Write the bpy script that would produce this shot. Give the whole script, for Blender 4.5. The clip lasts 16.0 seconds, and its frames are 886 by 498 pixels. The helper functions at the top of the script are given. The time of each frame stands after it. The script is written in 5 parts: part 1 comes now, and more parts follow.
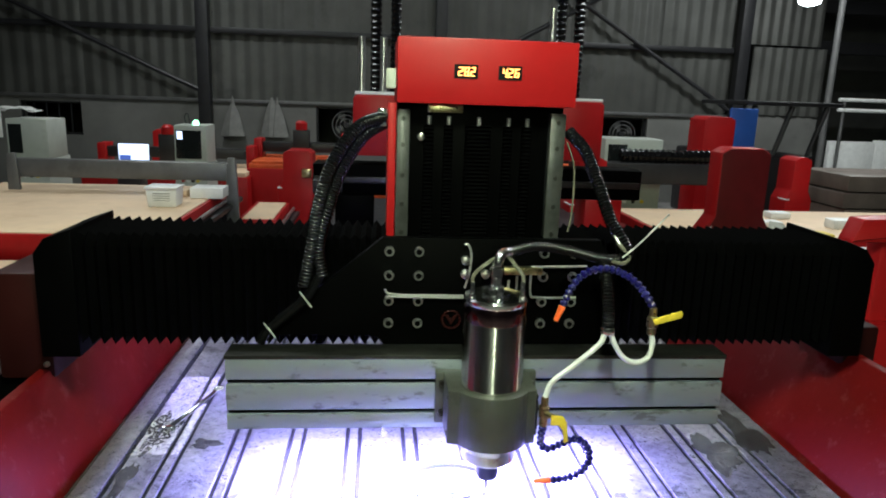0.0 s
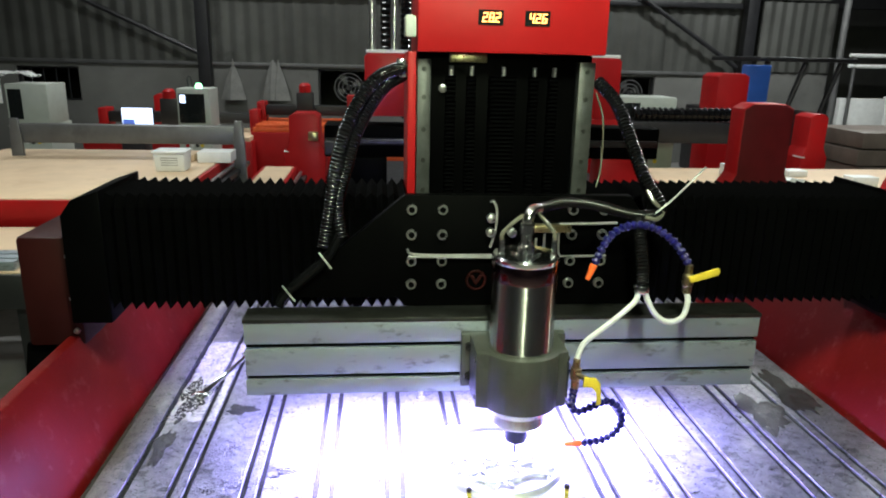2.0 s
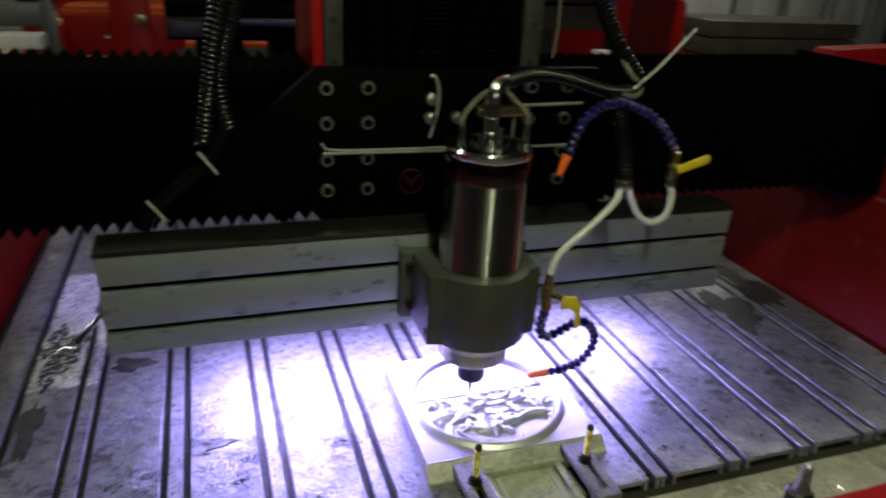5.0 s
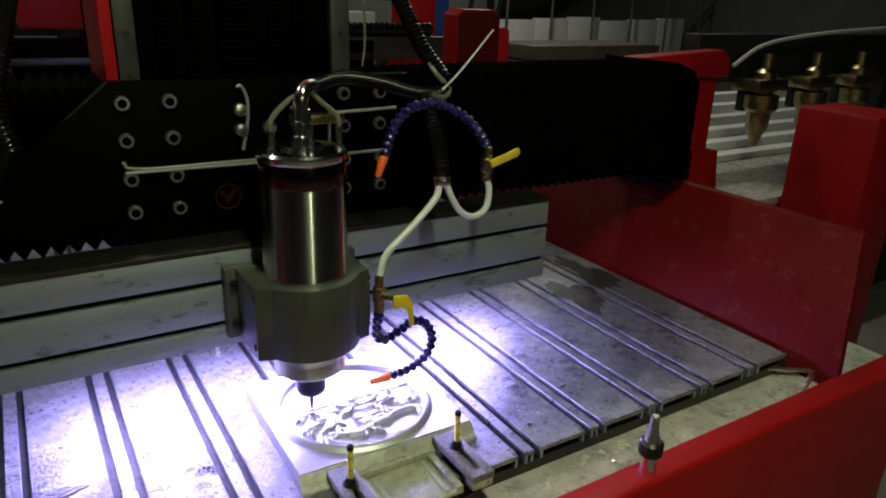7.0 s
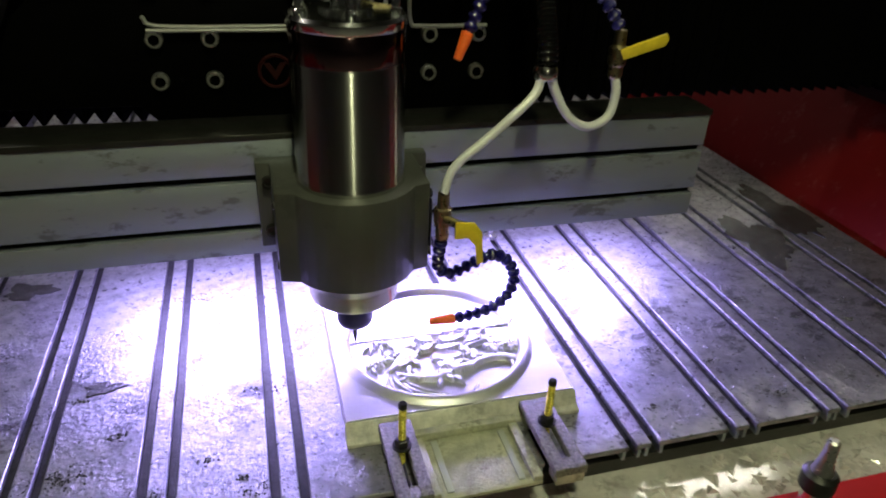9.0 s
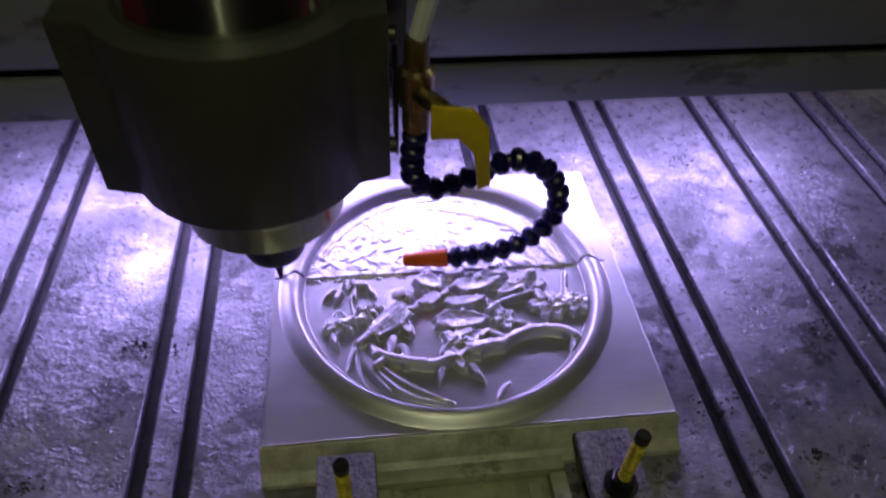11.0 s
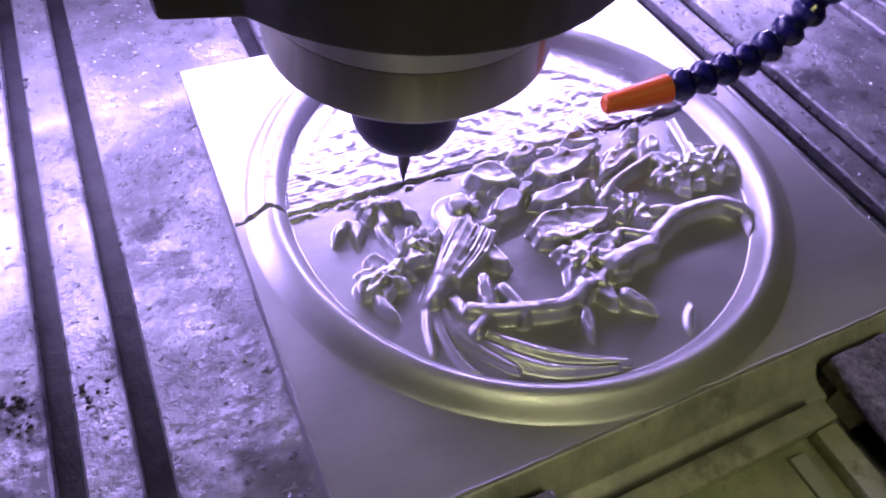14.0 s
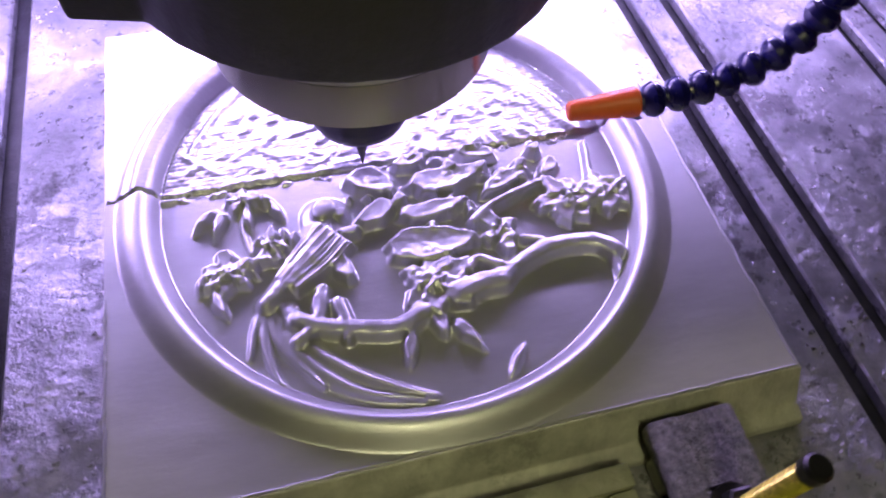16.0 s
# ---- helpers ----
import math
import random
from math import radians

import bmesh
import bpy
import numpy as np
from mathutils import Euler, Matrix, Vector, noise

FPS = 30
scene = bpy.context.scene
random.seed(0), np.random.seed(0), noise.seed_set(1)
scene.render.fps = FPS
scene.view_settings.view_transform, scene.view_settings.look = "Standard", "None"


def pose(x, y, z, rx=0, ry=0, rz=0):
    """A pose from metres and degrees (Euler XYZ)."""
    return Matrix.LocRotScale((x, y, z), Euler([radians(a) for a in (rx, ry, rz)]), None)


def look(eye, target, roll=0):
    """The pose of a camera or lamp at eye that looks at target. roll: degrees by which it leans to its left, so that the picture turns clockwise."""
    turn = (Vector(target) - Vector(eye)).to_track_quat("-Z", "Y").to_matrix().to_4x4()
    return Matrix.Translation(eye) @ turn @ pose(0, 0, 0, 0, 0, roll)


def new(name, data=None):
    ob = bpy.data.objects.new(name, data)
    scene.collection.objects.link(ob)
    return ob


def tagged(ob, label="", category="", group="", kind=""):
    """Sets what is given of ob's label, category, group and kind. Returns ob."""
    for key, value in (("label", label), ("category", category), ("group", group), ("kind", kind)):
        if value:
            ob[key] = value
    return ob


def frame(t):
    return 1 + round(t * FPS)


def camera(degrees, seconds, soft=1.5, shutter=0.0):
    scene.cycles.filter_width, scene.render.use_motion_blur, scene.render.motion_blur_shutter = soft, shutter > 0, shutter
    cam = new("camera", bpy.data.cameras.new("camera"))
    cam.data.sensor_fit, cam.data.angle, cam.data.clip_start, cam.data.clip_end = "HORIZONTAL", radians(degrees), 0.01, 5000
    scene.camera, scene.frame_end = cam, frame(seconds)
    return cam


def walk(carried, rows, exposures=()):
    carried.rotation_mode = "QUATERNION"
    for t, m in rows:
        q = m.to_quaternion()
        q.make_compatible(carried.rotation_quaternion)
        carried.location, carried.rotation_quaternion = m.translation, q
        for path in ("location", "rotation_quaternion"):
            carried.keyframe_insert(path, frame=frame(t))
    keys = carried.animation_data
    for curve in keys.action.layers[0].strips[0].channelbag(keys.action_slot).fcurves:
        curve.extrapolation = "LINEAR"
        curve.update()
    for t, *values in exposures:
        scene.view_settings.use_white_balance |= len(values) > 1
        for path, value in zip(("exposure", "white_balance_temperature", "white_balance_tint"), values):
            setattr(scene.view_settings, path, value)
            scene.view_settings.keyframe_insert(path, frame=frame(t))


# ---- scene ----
# Camera: seconds, eye, yaw, pitch, lean to the right
cam = camera(65.15, 16.0, soft=1.9, shutter=0.4)
ROWS = [
    (0.0, -0.0179, -0.2135, 1.6859, -5.46, -12.74, -1.97),
    (0.5, 0.0099, -0.2141, 1.6876, -4.95, -12.39, -1.93),
    (1.0, 0.0014, -0.2317, 1.6804, -3.40, -12.67, -1.38),
    (1.5, -0.0550, -0.1819, 1.6691, -4.46, -13.94, -1.55),
    (2.0, -0.1090, -0.1476, 1.6556, -5.58, -15.68, -1.32),
    (2.5, -0.1947, -0.1253, 1.6316, -7.45, -17.35, -1.87),
    (3.0, -0.2657, -0.0588, 1.6000, -8.18, -20.23, -2.40),
    (3.5, -0.2874, -0.0023, 1.5793, -4.98, -20.94, -1.96),
    (4.0, -0.2689, 0.0999, 1.5631, -6.05, -23.09, -2.76),
    (4.5, -0.2506, 0.1761, 1.5513, -8.43, -23.80, -2.78),
    (5.0, -0.2778, 0.2124, 1.5467, -19.68, -23.54, -3.31),
    (5.2, -0.3070, 0.2203, 1.5493, -24.96, -23.23, -3.12),
    (7.3, -0.2669, 0.1759, 1.4963, -32.17, -20.08, -1.93),
    (7.5, -0.2532, 0.1826, 1.4958, -29.35, -21.17, -1.71),
    (8.0, -0.1795, 0.2181, 1.4717, -21.76, -23.36, -2.40),
    (8.2, -0.1393, 0.2296, 1.4657, -18.36, -24.86, -2.17),
    (10.3, -0.0120, 0.6652, 1.3397, -15.24, -38.25, -3.61),
    (10.5, 0.0313, 0.6916, 1.3262, -11.07, -40.57, -2.39),
    (11.0, 0.0765, 0.7445, 1.2654, -9.28, -44.85, -3.02),
    (11.5, 0.1004, 0.7810, 1.1942, -9.59, -49.52, -3.83),
    (12.0, 0.1059, 0.8039, 1.1672, -9.74, -50.76, -4.34),
    (12.5, 0.1132, 0.8236, 1.1466, -10.33, -51.50, -5.53),
    (13.0, 0.0787, 0.8398, 1.1024, -14.63, -49.16, -6.16),
    (13.5, 0.0130, 0.8897, 1.0879, -25.74, -50.69, -7.76),
    (14.0, -0.0159, 0.9279, 1.0807, -29.67, -50.98, -5.95),
    (14.5, -0.0032, 0.9344, 1.0648, -31.09, -53.33, -5.60),
    (15.0, 0.0293, 0.9327, 1.0701, -30.59, -52.99, -5.35),
    (15.5, 0.0549, 0.9268, 1.0961, -28.68, -56.56, -6.15),
    (16.0, 0.0961, 0.9186, 1.1101, -19.22, -56.91, -5.11),
]
walk(cam, [(t, pose(x, y, z, 90 + pitch, 0, yaw) @ pose(0, 0, 0, 0, 0, -lean)) for t, x, y, z, yaw, pitch, lean in ROWS],
     [(0.0, -0.1, 5600, 8), (1.0, 0.1, 5650, 8), (2.0, 0.15, 5700, 8), (2.6, -0.3, 5850, 8), (3.3, -1.0, 6200, 7), (4.5, -1.4, 6300, 7), (5.2, -1.7, 6350, 6), (7.3, -1.45, 6350, 6), (8.2, -1.3, 6450, 7),
      (10.3, -2.7, 7100, 11), (10.6, -3.05, 7150, 11), (11.0, -3.45, 7100, 11), (12.5, -3.45, 7100, 11), (14.0, -2.95, 7350, 11), (16.0, -2.75, 7600, 11)])

# ---- main measures ----
BED = 0.80          # top of the machine bed
TOP = 0.826         # flat top of the workpiece
AX, AY = 0.035, 1.157   # spindle axis with the carriage at rest

# ---- light ----
world = bpy.data.worlds.new("night_shed")
scene.world = world
world.use_nodes = True
world.node_tree.nodes["Background"].inputs[0].default_value = (0.55, 0.6, 0.7, 1)
world.node_tree.nodes["Background"].inputs[1].default_value = 0.02


def lamp(name, kind, m, power, color, **kw):
    d = bpy.data.lights.new(name, kind)
    d.energy, d.color = power, color
    for k, v in kw.items():
        if k == "size":
            d.size = v
        elif k == "size_y":
            d.shape, d.size_y = "RECTANGLE", v
        elif k == "cone":
            d.spot_size, d.spot_blend = radians(v), 1.0
        elif k == "radius":
            d.shadow_soft_size = v
    ob = new(name, d)
    ob.matrix_world = m
    return ob


LED = (0.46, 0.37, 1.0)
LED_X = (-0.16, 0.13, 0.43)
for lx, watts in zip(LED_X, (19.5, 16.5, 18)):
    lamp("led_work_light", "AREA", look((lx, 1.352, 0.920), (lx, 1.285, 0.79)), watts, LED, size=0.27, size_y=0.03)
# an unseen one added behind the beam to brighten the rear of the bed
REAR_FILL = (-0.25, 1.62, 1.052)
lamp("rear_fill_light", "AREA", look(REAR_FILL, (-0.25, 2.0, 0.80)), 12, LED, size=0.5, size_y=0.03)
# ceiling tubes of the shed
TUBE = (1.0, 0.95, 0.82)
TUBES = ((-2.5, 3.0), (3.2, 3.6), (-2.5, 8.2), (1.2, 8.2), (5.6, 8.0))
for (tx, ty), watts in zip(TUBES, (88, 100, 85, 55, 200)):
    lamp("ceiling_tube_light", "AREA", look((tx, ty, 4.42), (tx, ty, 0)), watts, TUBE, size=1.2, size_y=0.16)
# unseen lamp over the aisle before the machine, added for yellowish front light
AISLE_FILL = (0.0, 0.05)
lamp("aisle_fill_light", "AREA", look((*AISLE_FILL, 2.92), (0.1, 1.0, 0.8)), 92, (0.96, 1.0, 0.60), size=0.1, size_y=0.6)
# second unseen lamp farther back, added for low yellowish reflections
FAR_FILL = (-0.1, -2.5)
lamp("aisle_fill_light", "AREA", look((*FAR_FILL, 2.32), (0.1, 1.0, 0.8)), 46, (0.96, 1.0, 0.58), size=0.14, size_y=0.6)


# ---- materials ----
def material(name, color, rough=0.5, metal=0.0, vary=0.12, scale=12.0, bump=0.0, bump_scale=60.0, stain=None, stain_scale=3.0,
             stain_amount=0.5, rough_vary=0.15, coat=0.0, stretch=(1, 1, 1), random=0.0, glow=0.0, alpha_trans=0.0, ior=1.45, spec=0.5, turned=False, stain2=None, patch=0.0):
    m = bpy.data.materials.new(name)
    m.use_nodes = True
    nt = m.node_tree
    b = nt.nodes["Principled BSDF"]
    b.inputs["Metallic"].default_value = metal
    b.inputs["Specular IOR Level"].default_value = spec
    b.inputs["Coat Weight"].default_value = coat
    b.inputs["Coat Roughness"].default_value = 0.08
    b.inputs["IOR"].default_value = ior
    b.inputs["Transmission Weight"].default_value = alpha_trans
    tc = nt.nodes.new("ShaderNodeTexCoord")
    mp = nt.nodes.new("ShaderNodeMapping")
    mp.inputs["Scale"].default_value = stretch
    nt.links.new(tc.outputs["Object"], mp.inputs[0])

    def tex(sc, detail=5.0, roughness=0.6):
        n = nt.nodes.new("ShaderNodeTexNoise")
        n.inputs["Scale"].default_value = sc
        n.inputs["Detail"].default_value = detail
        n.inputs["Roughness"].default_value = roughness
        nt.links.new(mp.outputs[0], n.inputs["Vector"])
        return n

    def ramp(src, a, b2, c0, c1):
        r = nt.nodes.new("ShaderNodeValToRGB")
        r.color_ramp.elements[0].position, r.color_ramp.elements[1].position = a, b2
        r.color_ramp.elements[0].color, r.color_ramp.elements[1].color = c0, c1
        nt.links.new(src, r.inputs[0])
        return r

    n1 = tex(scale)
    lo = tuple(max(0, c * (1 - vary)) for c in color) + (1,)
    hi = tuple(min(1, c * (1 + vary)) for c in color) + (1,)
    col = ramp(n1.outputs["Fac"], 0.3, 0.7, lo, hi).outputs[0]
    if stain:
        n2 = tex(stain_scale, 8.0, 0.7)
        f = ramp(n2.outputs["Fac"], 0.56, 0.64, (0, 0, 0, 1), (stain_amount,) * 3 + (1,))
        mx = nt.nodes.new("ShaderNodeMixRGB")
        nt.links.new(f.outputs[0], mx.inputs[0])
        nt.links.new(col, mx.inputs[1])
        mx.inputs[2].default_value = (*stain, 1)
        col = mx.outputs[0]
    if random:
        oi = nt.nodes.new("ShaderNodeObjectInfo")
        mr = nt.nodes.new("ShaderNodeMapRange")
        mr.inputs["To Min"].default_value, mr.inputs["To Max"].default_value = 1 - random, 1 + random
        nt.links.new(oi.outputs["Random"], mr.inputs["Value"])
        hs = nt.nodes.new("ShaderNodeHueSaturation")
        nt.links.new(mr.outputs[0], hs.inputs["Value"])
        nt.links.new(col, hs.inputs["Color"])
        col = hs.outputs[0]
    if stain2:
        n5 = tex(stain2[3], 9.0, 0.72)
        f5 = ramp(n5.outputs["Fac"], 0.57, 0.62, (0, 0, 0, 1), (0.8, 0.8, 0.8, 1))
        m5 = nt.nodes.new("ShaderNodeMixRGB")
        nt.links.new(f5.outputs[0], m5.inputs[0])
        nt.links.new(col, m5.inputs[1])
        m5.inputs[2].default_value = (*stain2[:3], 1)
        col = m5.outputs[0]
    if turned:
        tg = nt.nodes.new("ShaderNodeTangent")
        tg.direction_type, tg.axis = "RADIAL", "Z"
        nt.links.new(tg.outputs[0], b.inputs["Tangent"])
        b.inputs["Anisotropic"].default_value = 0.95
        b.inputs["Anisotropic Rotation"].default_value = 0.25
    nt.links.new(col, b.inputs["Base Color"])
    n3 = tex(scale * 2.7)
    rr = nt.nodes.new("ShaderNodeMapRange")
    rr.inputs["To Min"].default_value, rr.inputs["To Max"].default_value = max(0.02, rough - rough_vary), min(1, rough + rough_vary)
    nt.links.new(n3.outputs["Fac"], rr.inputs["Value"])
    nt.links.new(rr.outputs[0], b.inputs["Roughness"])
    if bump:
        n4 = tex(bump_scale, 6.0, 0.65)
        bp = nt.nodes.new("ShaderNodeBump")
        bp.inputs["Strength"].default_value = min(1.0, bump)
        bp.inputs["Distance"].default_value = 0.004 * max(1.0, bump)
        nt.links.new(n4.outputs["Fac"], bp.inputs["Height"])
        if patch:
            n6 = tex(patch, 4.0, 0.6)
            mr2 = nt.nodes.new("ShaderNodeMapRange")
            mr2.inputs["From Min"].default_value, mr2.inputs["From Max"].default_value = 0.40, 0.62
            mr2.inputs["To Min"].default_value, mr2.inputs["To Max"].default_value = 0.15, 1.0
            nt.links.new(n6.outputs["Fac"], mr2.inputs["Value"])
            nt.links.new(mr2.outputs[0], bp.inputs["Strength"])
        nt.links.new(bp.outputs[0], b.inputs["Normal"])
    if glow:
        b.inputs["Emission Color"].default_value = (*color, 1)
        b.inputs["Emission Strength"].default_value = glow
    return m


RED = material("red_enamel", (0.32, 0.007, 0.008), 0.42, spec=0.25, vary=0.1, scale=5, bump=0.06, bump_scale=220, stain=(0.25, 0.02, 0.02), stain_amount=0.35)
RED_WET = material("red_enamel_wet_dusty", (0.110, 0.004, 0.004), 0.50, spec=0.12, vary=0.2, scale=4, bump=0.1, bump_scale=120, stain=(0.20, 0.06, 0.06), stain_scale=22, stain_amount=0.25)
# red with the shade of a post's front put into the colour
SHADED_RED = material("shaded_red_enamel", (0.075, 0.004, 0.005), 0.5, spec=0.2, vary=0.2, scale=5)
# dimmed red: the uprights' shade is put into the colour; also on the emblem
DIM_RED = material("dimmed_red_enamel", (0.018, 0.003, 0.003), 0.5, spec=0.15, vary=0.25, scale=5)
BLACK = material("black_enamel", (0.0010, 0.0010, 0.0011), 0.42, spec=0.02, vary=0.3, scale=8, bump=0.05, bump_scale=200)
RUBBER = material("black_bellows_fabric", (0.0009, 0.0009, 0.0010), 0.75, spec=0.015, vary=0.35, scale=14, bump=0.2, bump_scale=300)
HOSE = material("black_corrugated_plastic", (0.003, 0.003, 0.0035), 0.2, spec=0.3, vary=0.2)
ALU = material("anodised_aluminium_rail", (0.31, 0.35, 0.40), 0.42, 0.6, vary=0.10, scale=9, bump=0.08, bump_scale=180, stain=(0.20, 0.22, 0.24), stain_scale=9, stain_amount=0.55, stretch=(0.4, 1, 1), stain2=(0.16, 0.17, 0.18, 26))
BEDMAT = material("wet_swarf_covered_aluminium", (0.24, 0.24, 0.27), 0.33, 0.6, vary=0.4, scale=45, bump=1.6, bump_scale=120, patch=9, stain=(0.10, 0.10, 0.11), stain_scale=11, stain_amount=0.6, rough_vary=0.24, random=0.12, stain2=(0.05, 0.05, 0.055, 17))
STEEL = material("turned_stainless_steel", (0.68, 0.68, 0.66), 0.18, 1.0, vary=0.06, scale=6, rough_vary=0.03, turned=True)
NOSE = material("oiled_turned_steel", (0.36, 0.36, 0.26), 0.22, 1.0, vary=0.1, scale=8, rough_vary=0.04, turned=True)
NUT = material("blued_collet_steel", (0.012, 0.012, 0.030), 0.35, 0.3, vary=0.2, scale=40)
CHROME = material("chrome_fitting", (0.82, 0.83, 0.84), 0.1, 1.0, vary=0.04)
CAST = material("grey_machined_clamp_metal", (0.062, 0.065, 0.058), 0.42, 0.3, vary=0.12, scale=18, bump=0.12, bump_scale=260, stain=(0.035, 0.035, 0.032), stain_scale=14, stain_amount=0.5)
DARKSTEEL = material("oiled_dark_steel", (0.05, 0.05, 0.048), 0.33, 0.8, vary=0.25, scale=30, bump=0.1, bump_scale=200)
BOLT = material("bolt_steel", (0.50, 0.50, 0.50), 0.3, 0.95, vary=0.15, scale=60)
# stud steel tinted with the yellow lamp light that falls on it
YELLOW_LIT = material("yellow_lit_bolt", (0.74, 0.66, 0.10), 0.28, 0.45, vary=0.2, scale=60)
WORK = material("milled_wet_aluminium", (0.56, 0.56, 0.60), 0.41, 0.72, vary=0.12, scale=26, bump=0.08, bump_scale=190, stretch=(0.35, 1, 1), rough_vary=0.10, coat=0.12)
PLINTH = material("wet_dusty_plate_edge", (0.48, 0.48, 0.42), 0.40, 0.2, vary=0.3, scale=60, bump=0.3, bump_scale=240, stain=(0.20, 0.20, 0.17), stain_scale=26, stain_amount=0.6)
GRIME = material("grimy_gritty_steel", (0.20, 0.20, 0.17), 0.5, 0.2, vary=0.6, scale=260, bump=1.0, bump_scale=420, stain=(0.09, 0.09, 0.08), stain_scale=60, stain_amount=0.8)
FIXTURE = material("grimy_fixture_steel", (0.42, 0.43, 0.32), 0.38, 0.2, vary=0.35, scale=40, bump=0.5, bump_scale=170, stain=(0.16, 0.16, 0.12), stain_scale=22, stain_amount=0.7)
SILT = material("wet_pale_stone_silt", (0.46, 0.45, 0.43), 0.28, 0.0, vary=0.25, scale=14, bump=0.6, bump_scale=38, stain=(0.22, 0.21, 0.20), stain_scale=12, stain_amount=0.7, coat=0.4)
BLUE = material("blue_coolant_hose_plastic", (0.007, 0.006, 0.085), 0.28, vary=0.2, scale=40, coat=0.2)
ORANGE = material("orange_nozzle_plastic", (0.80, 0.13, 0.02), 0.4, vary=0.12, scale=50)
YELLOW = material("yellow_valve_handle", (0.66, 0.50, 0.03), 0.42, vary=0.15, scale=60)
BRASS = material("brass_fitting", (0.40, 0.34, 0.19), 0.3, 1.0, vary=0.15, scale=60)
WHITE_TUBE = material("milky_white_plastic_tube", (0.58, 0.59, 0.60), 0.35, vary=0.06, scale=40)
CLEAR_TUBE = material("yellowed_clear_tube", (0.11, 0.105, 0.085), 0.15, vary=0.12, scale=50)
COPPER = material("pale_metal_oil_pipe", (0.27, 0.27, 0.27), 0.35, 0.3, vary=0.1, scale=60)
GUIDE = material("worn_steel_guide", (0.09, 0.092, 0.092), 0.35, 0.6, vary=0.25, scale=30)
# spindle band: the dark red that the steel mirrors is put into its colour
REFLECTED_RED = material("steel_band_red_reflection", (0.17, 0.10, 0.115), 0.10, 1.0, vary=0.2, scale=20)
CREAM = material("cream_board_table_top", (0.66, 0.50, 0.33), 0.6, vary=0.1, scale=3, bump=0.05, stain=(0.56, 0.40, 0.25), stain_scale=2.5, stain_amount=0.6)
WHITEP = material("white_paper_and_plastic", (0.72, 0.73, 0.72), 0.5, vary=0.08, scale=14)
CLOTH = material("dusty_grey_cloth", (0.17, 0.17, 0.16), 0.8, vary=0.2, scale=10)
GREYP = material("grey_green_cabinet_paint", (0.40, 0.43, 0.39), 0.45, vary=0.08, scale=6, stain=(0.28, 0.30, 0.27), stain_amount=0.4)
BEAM = material("grey_steel_beam", (0.13, 0.13, 0.13), 0.42, 0.4, vary=0.2, scale=5, stain=(0.07, 0.07, 0.07), stain_scale=2)
DARK = material("dark_machine_grey", (0.014, 0.014, 0.016), 0.45, vary=0.3, scale=8)
ORANGEP = material("orange_pallet_paint", (0.62, 0.10, 0.02), 0.5, vary=0.2, scale=6)
CONCRETE = material("grey_plastered_wall", (0.13, 0.13, 0.122), 0.85, vary=0.18, scale=1.4, bump=0.3, bump_scale=14, stain=(0.07, 0.07, 0.065), stain_scale=0.9, stain_amount=0.6)
SHEET = material("galvanised_corrugated_sheet", (0.075, 0.076, 0.070), 0.5, 0.35, vary=0.25, scale=1.2, stain=(0.04, 0.04, 0.038), stain_scale=1.0, stain_amount=0.6)
FLOORM = material("stained_concrete_floor", (0.16, 0.155, 0.15), 0.6, vary=0.25, scale=1.6, bump=0.15, bump_scale=20, stain=(0.07, 0.07, 0.07), stain_scale=1.3, stain_amount=0.8)
BLUEP = material("blue_sheet_paint", (0.03, 0.10, 0.42), 0.5, vary=0.15, scale=3)
OIL = material("dark_wet_oil_film", (0.05, 0.05, 0.052), 0.2, 0.3, vary=0.4, scale=40, bump=0.5, bump_scale=120, spec=0.4)
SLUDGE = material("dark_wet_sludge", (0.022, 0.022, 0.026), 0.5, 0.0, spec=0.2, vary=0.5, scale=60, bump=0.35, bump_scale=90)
WOODP = material("brown_stacked_stone", (0.11, 0.09, 0.075), 0.45, vary=0.3, scale=4, bump=0.2, bump_scale=25)
LAMPGLOW = material("glowing_tube", (1.0, 1.0, 0.93), 0.5, vary=0.0, glow=14)
LEDGLOW = material("glowing_led_face", (0.80, 0.74, 1.0), 0.5, vary=0.0, glow=18)
DIGIT = material("glowing_amber_digit", (1.0, 0.34, 0.07), 0.5, vary=0.0, glow=6)
SCREEN = material("glowing_pale_screen", (0.72, 0.80, 1.0), 0.4, vary=0.0, glow=1.6)
SCREENB = material("glowing_blue_window", (0.10, 0.16, 0.55), 0.4, vary=0.0, glow=0.6)
GREENGLOW = material("glowing_green_lamp", (0.35, 1.0, 0.45), 0.4, vary=0.0, glow=5)
GLASS = material("dark_screen_glass", (0.01, 0.012, 0.012), 0.08, vary=0.1)

# ---- building helpers ----
ORIGIN = {}


def thing(name, label, category, loc=(0, 0, 0), group="", kind=""):
    ob = new(name)
    ob.empty_display_size = 0.05
    ob.location = loc
    ORIGIN[ob.name] = Vector(loc)
    return tagged(ob, label, category, group, kind)


def mesh_of(bm, name, mat, shift=(0, 0, 0), smooth=None):
    if shift != (0, 0, 0):
        bmesh.ops.translate(bm, verts=bm.verts, vec=shift)
    me = bpy.data.meshes.new(name)
    if smooth is not None:
        for f in bm.faces:
            f.smooth = True
        for e in bm.edges:
            if len(e.link_faces) == 2 and e.calc_face_angle(0) > radians(smooth):
                e.smooth = False
    bm.to_mesh(me)
    bm.free()
    me.materials.append(mat)
    return me


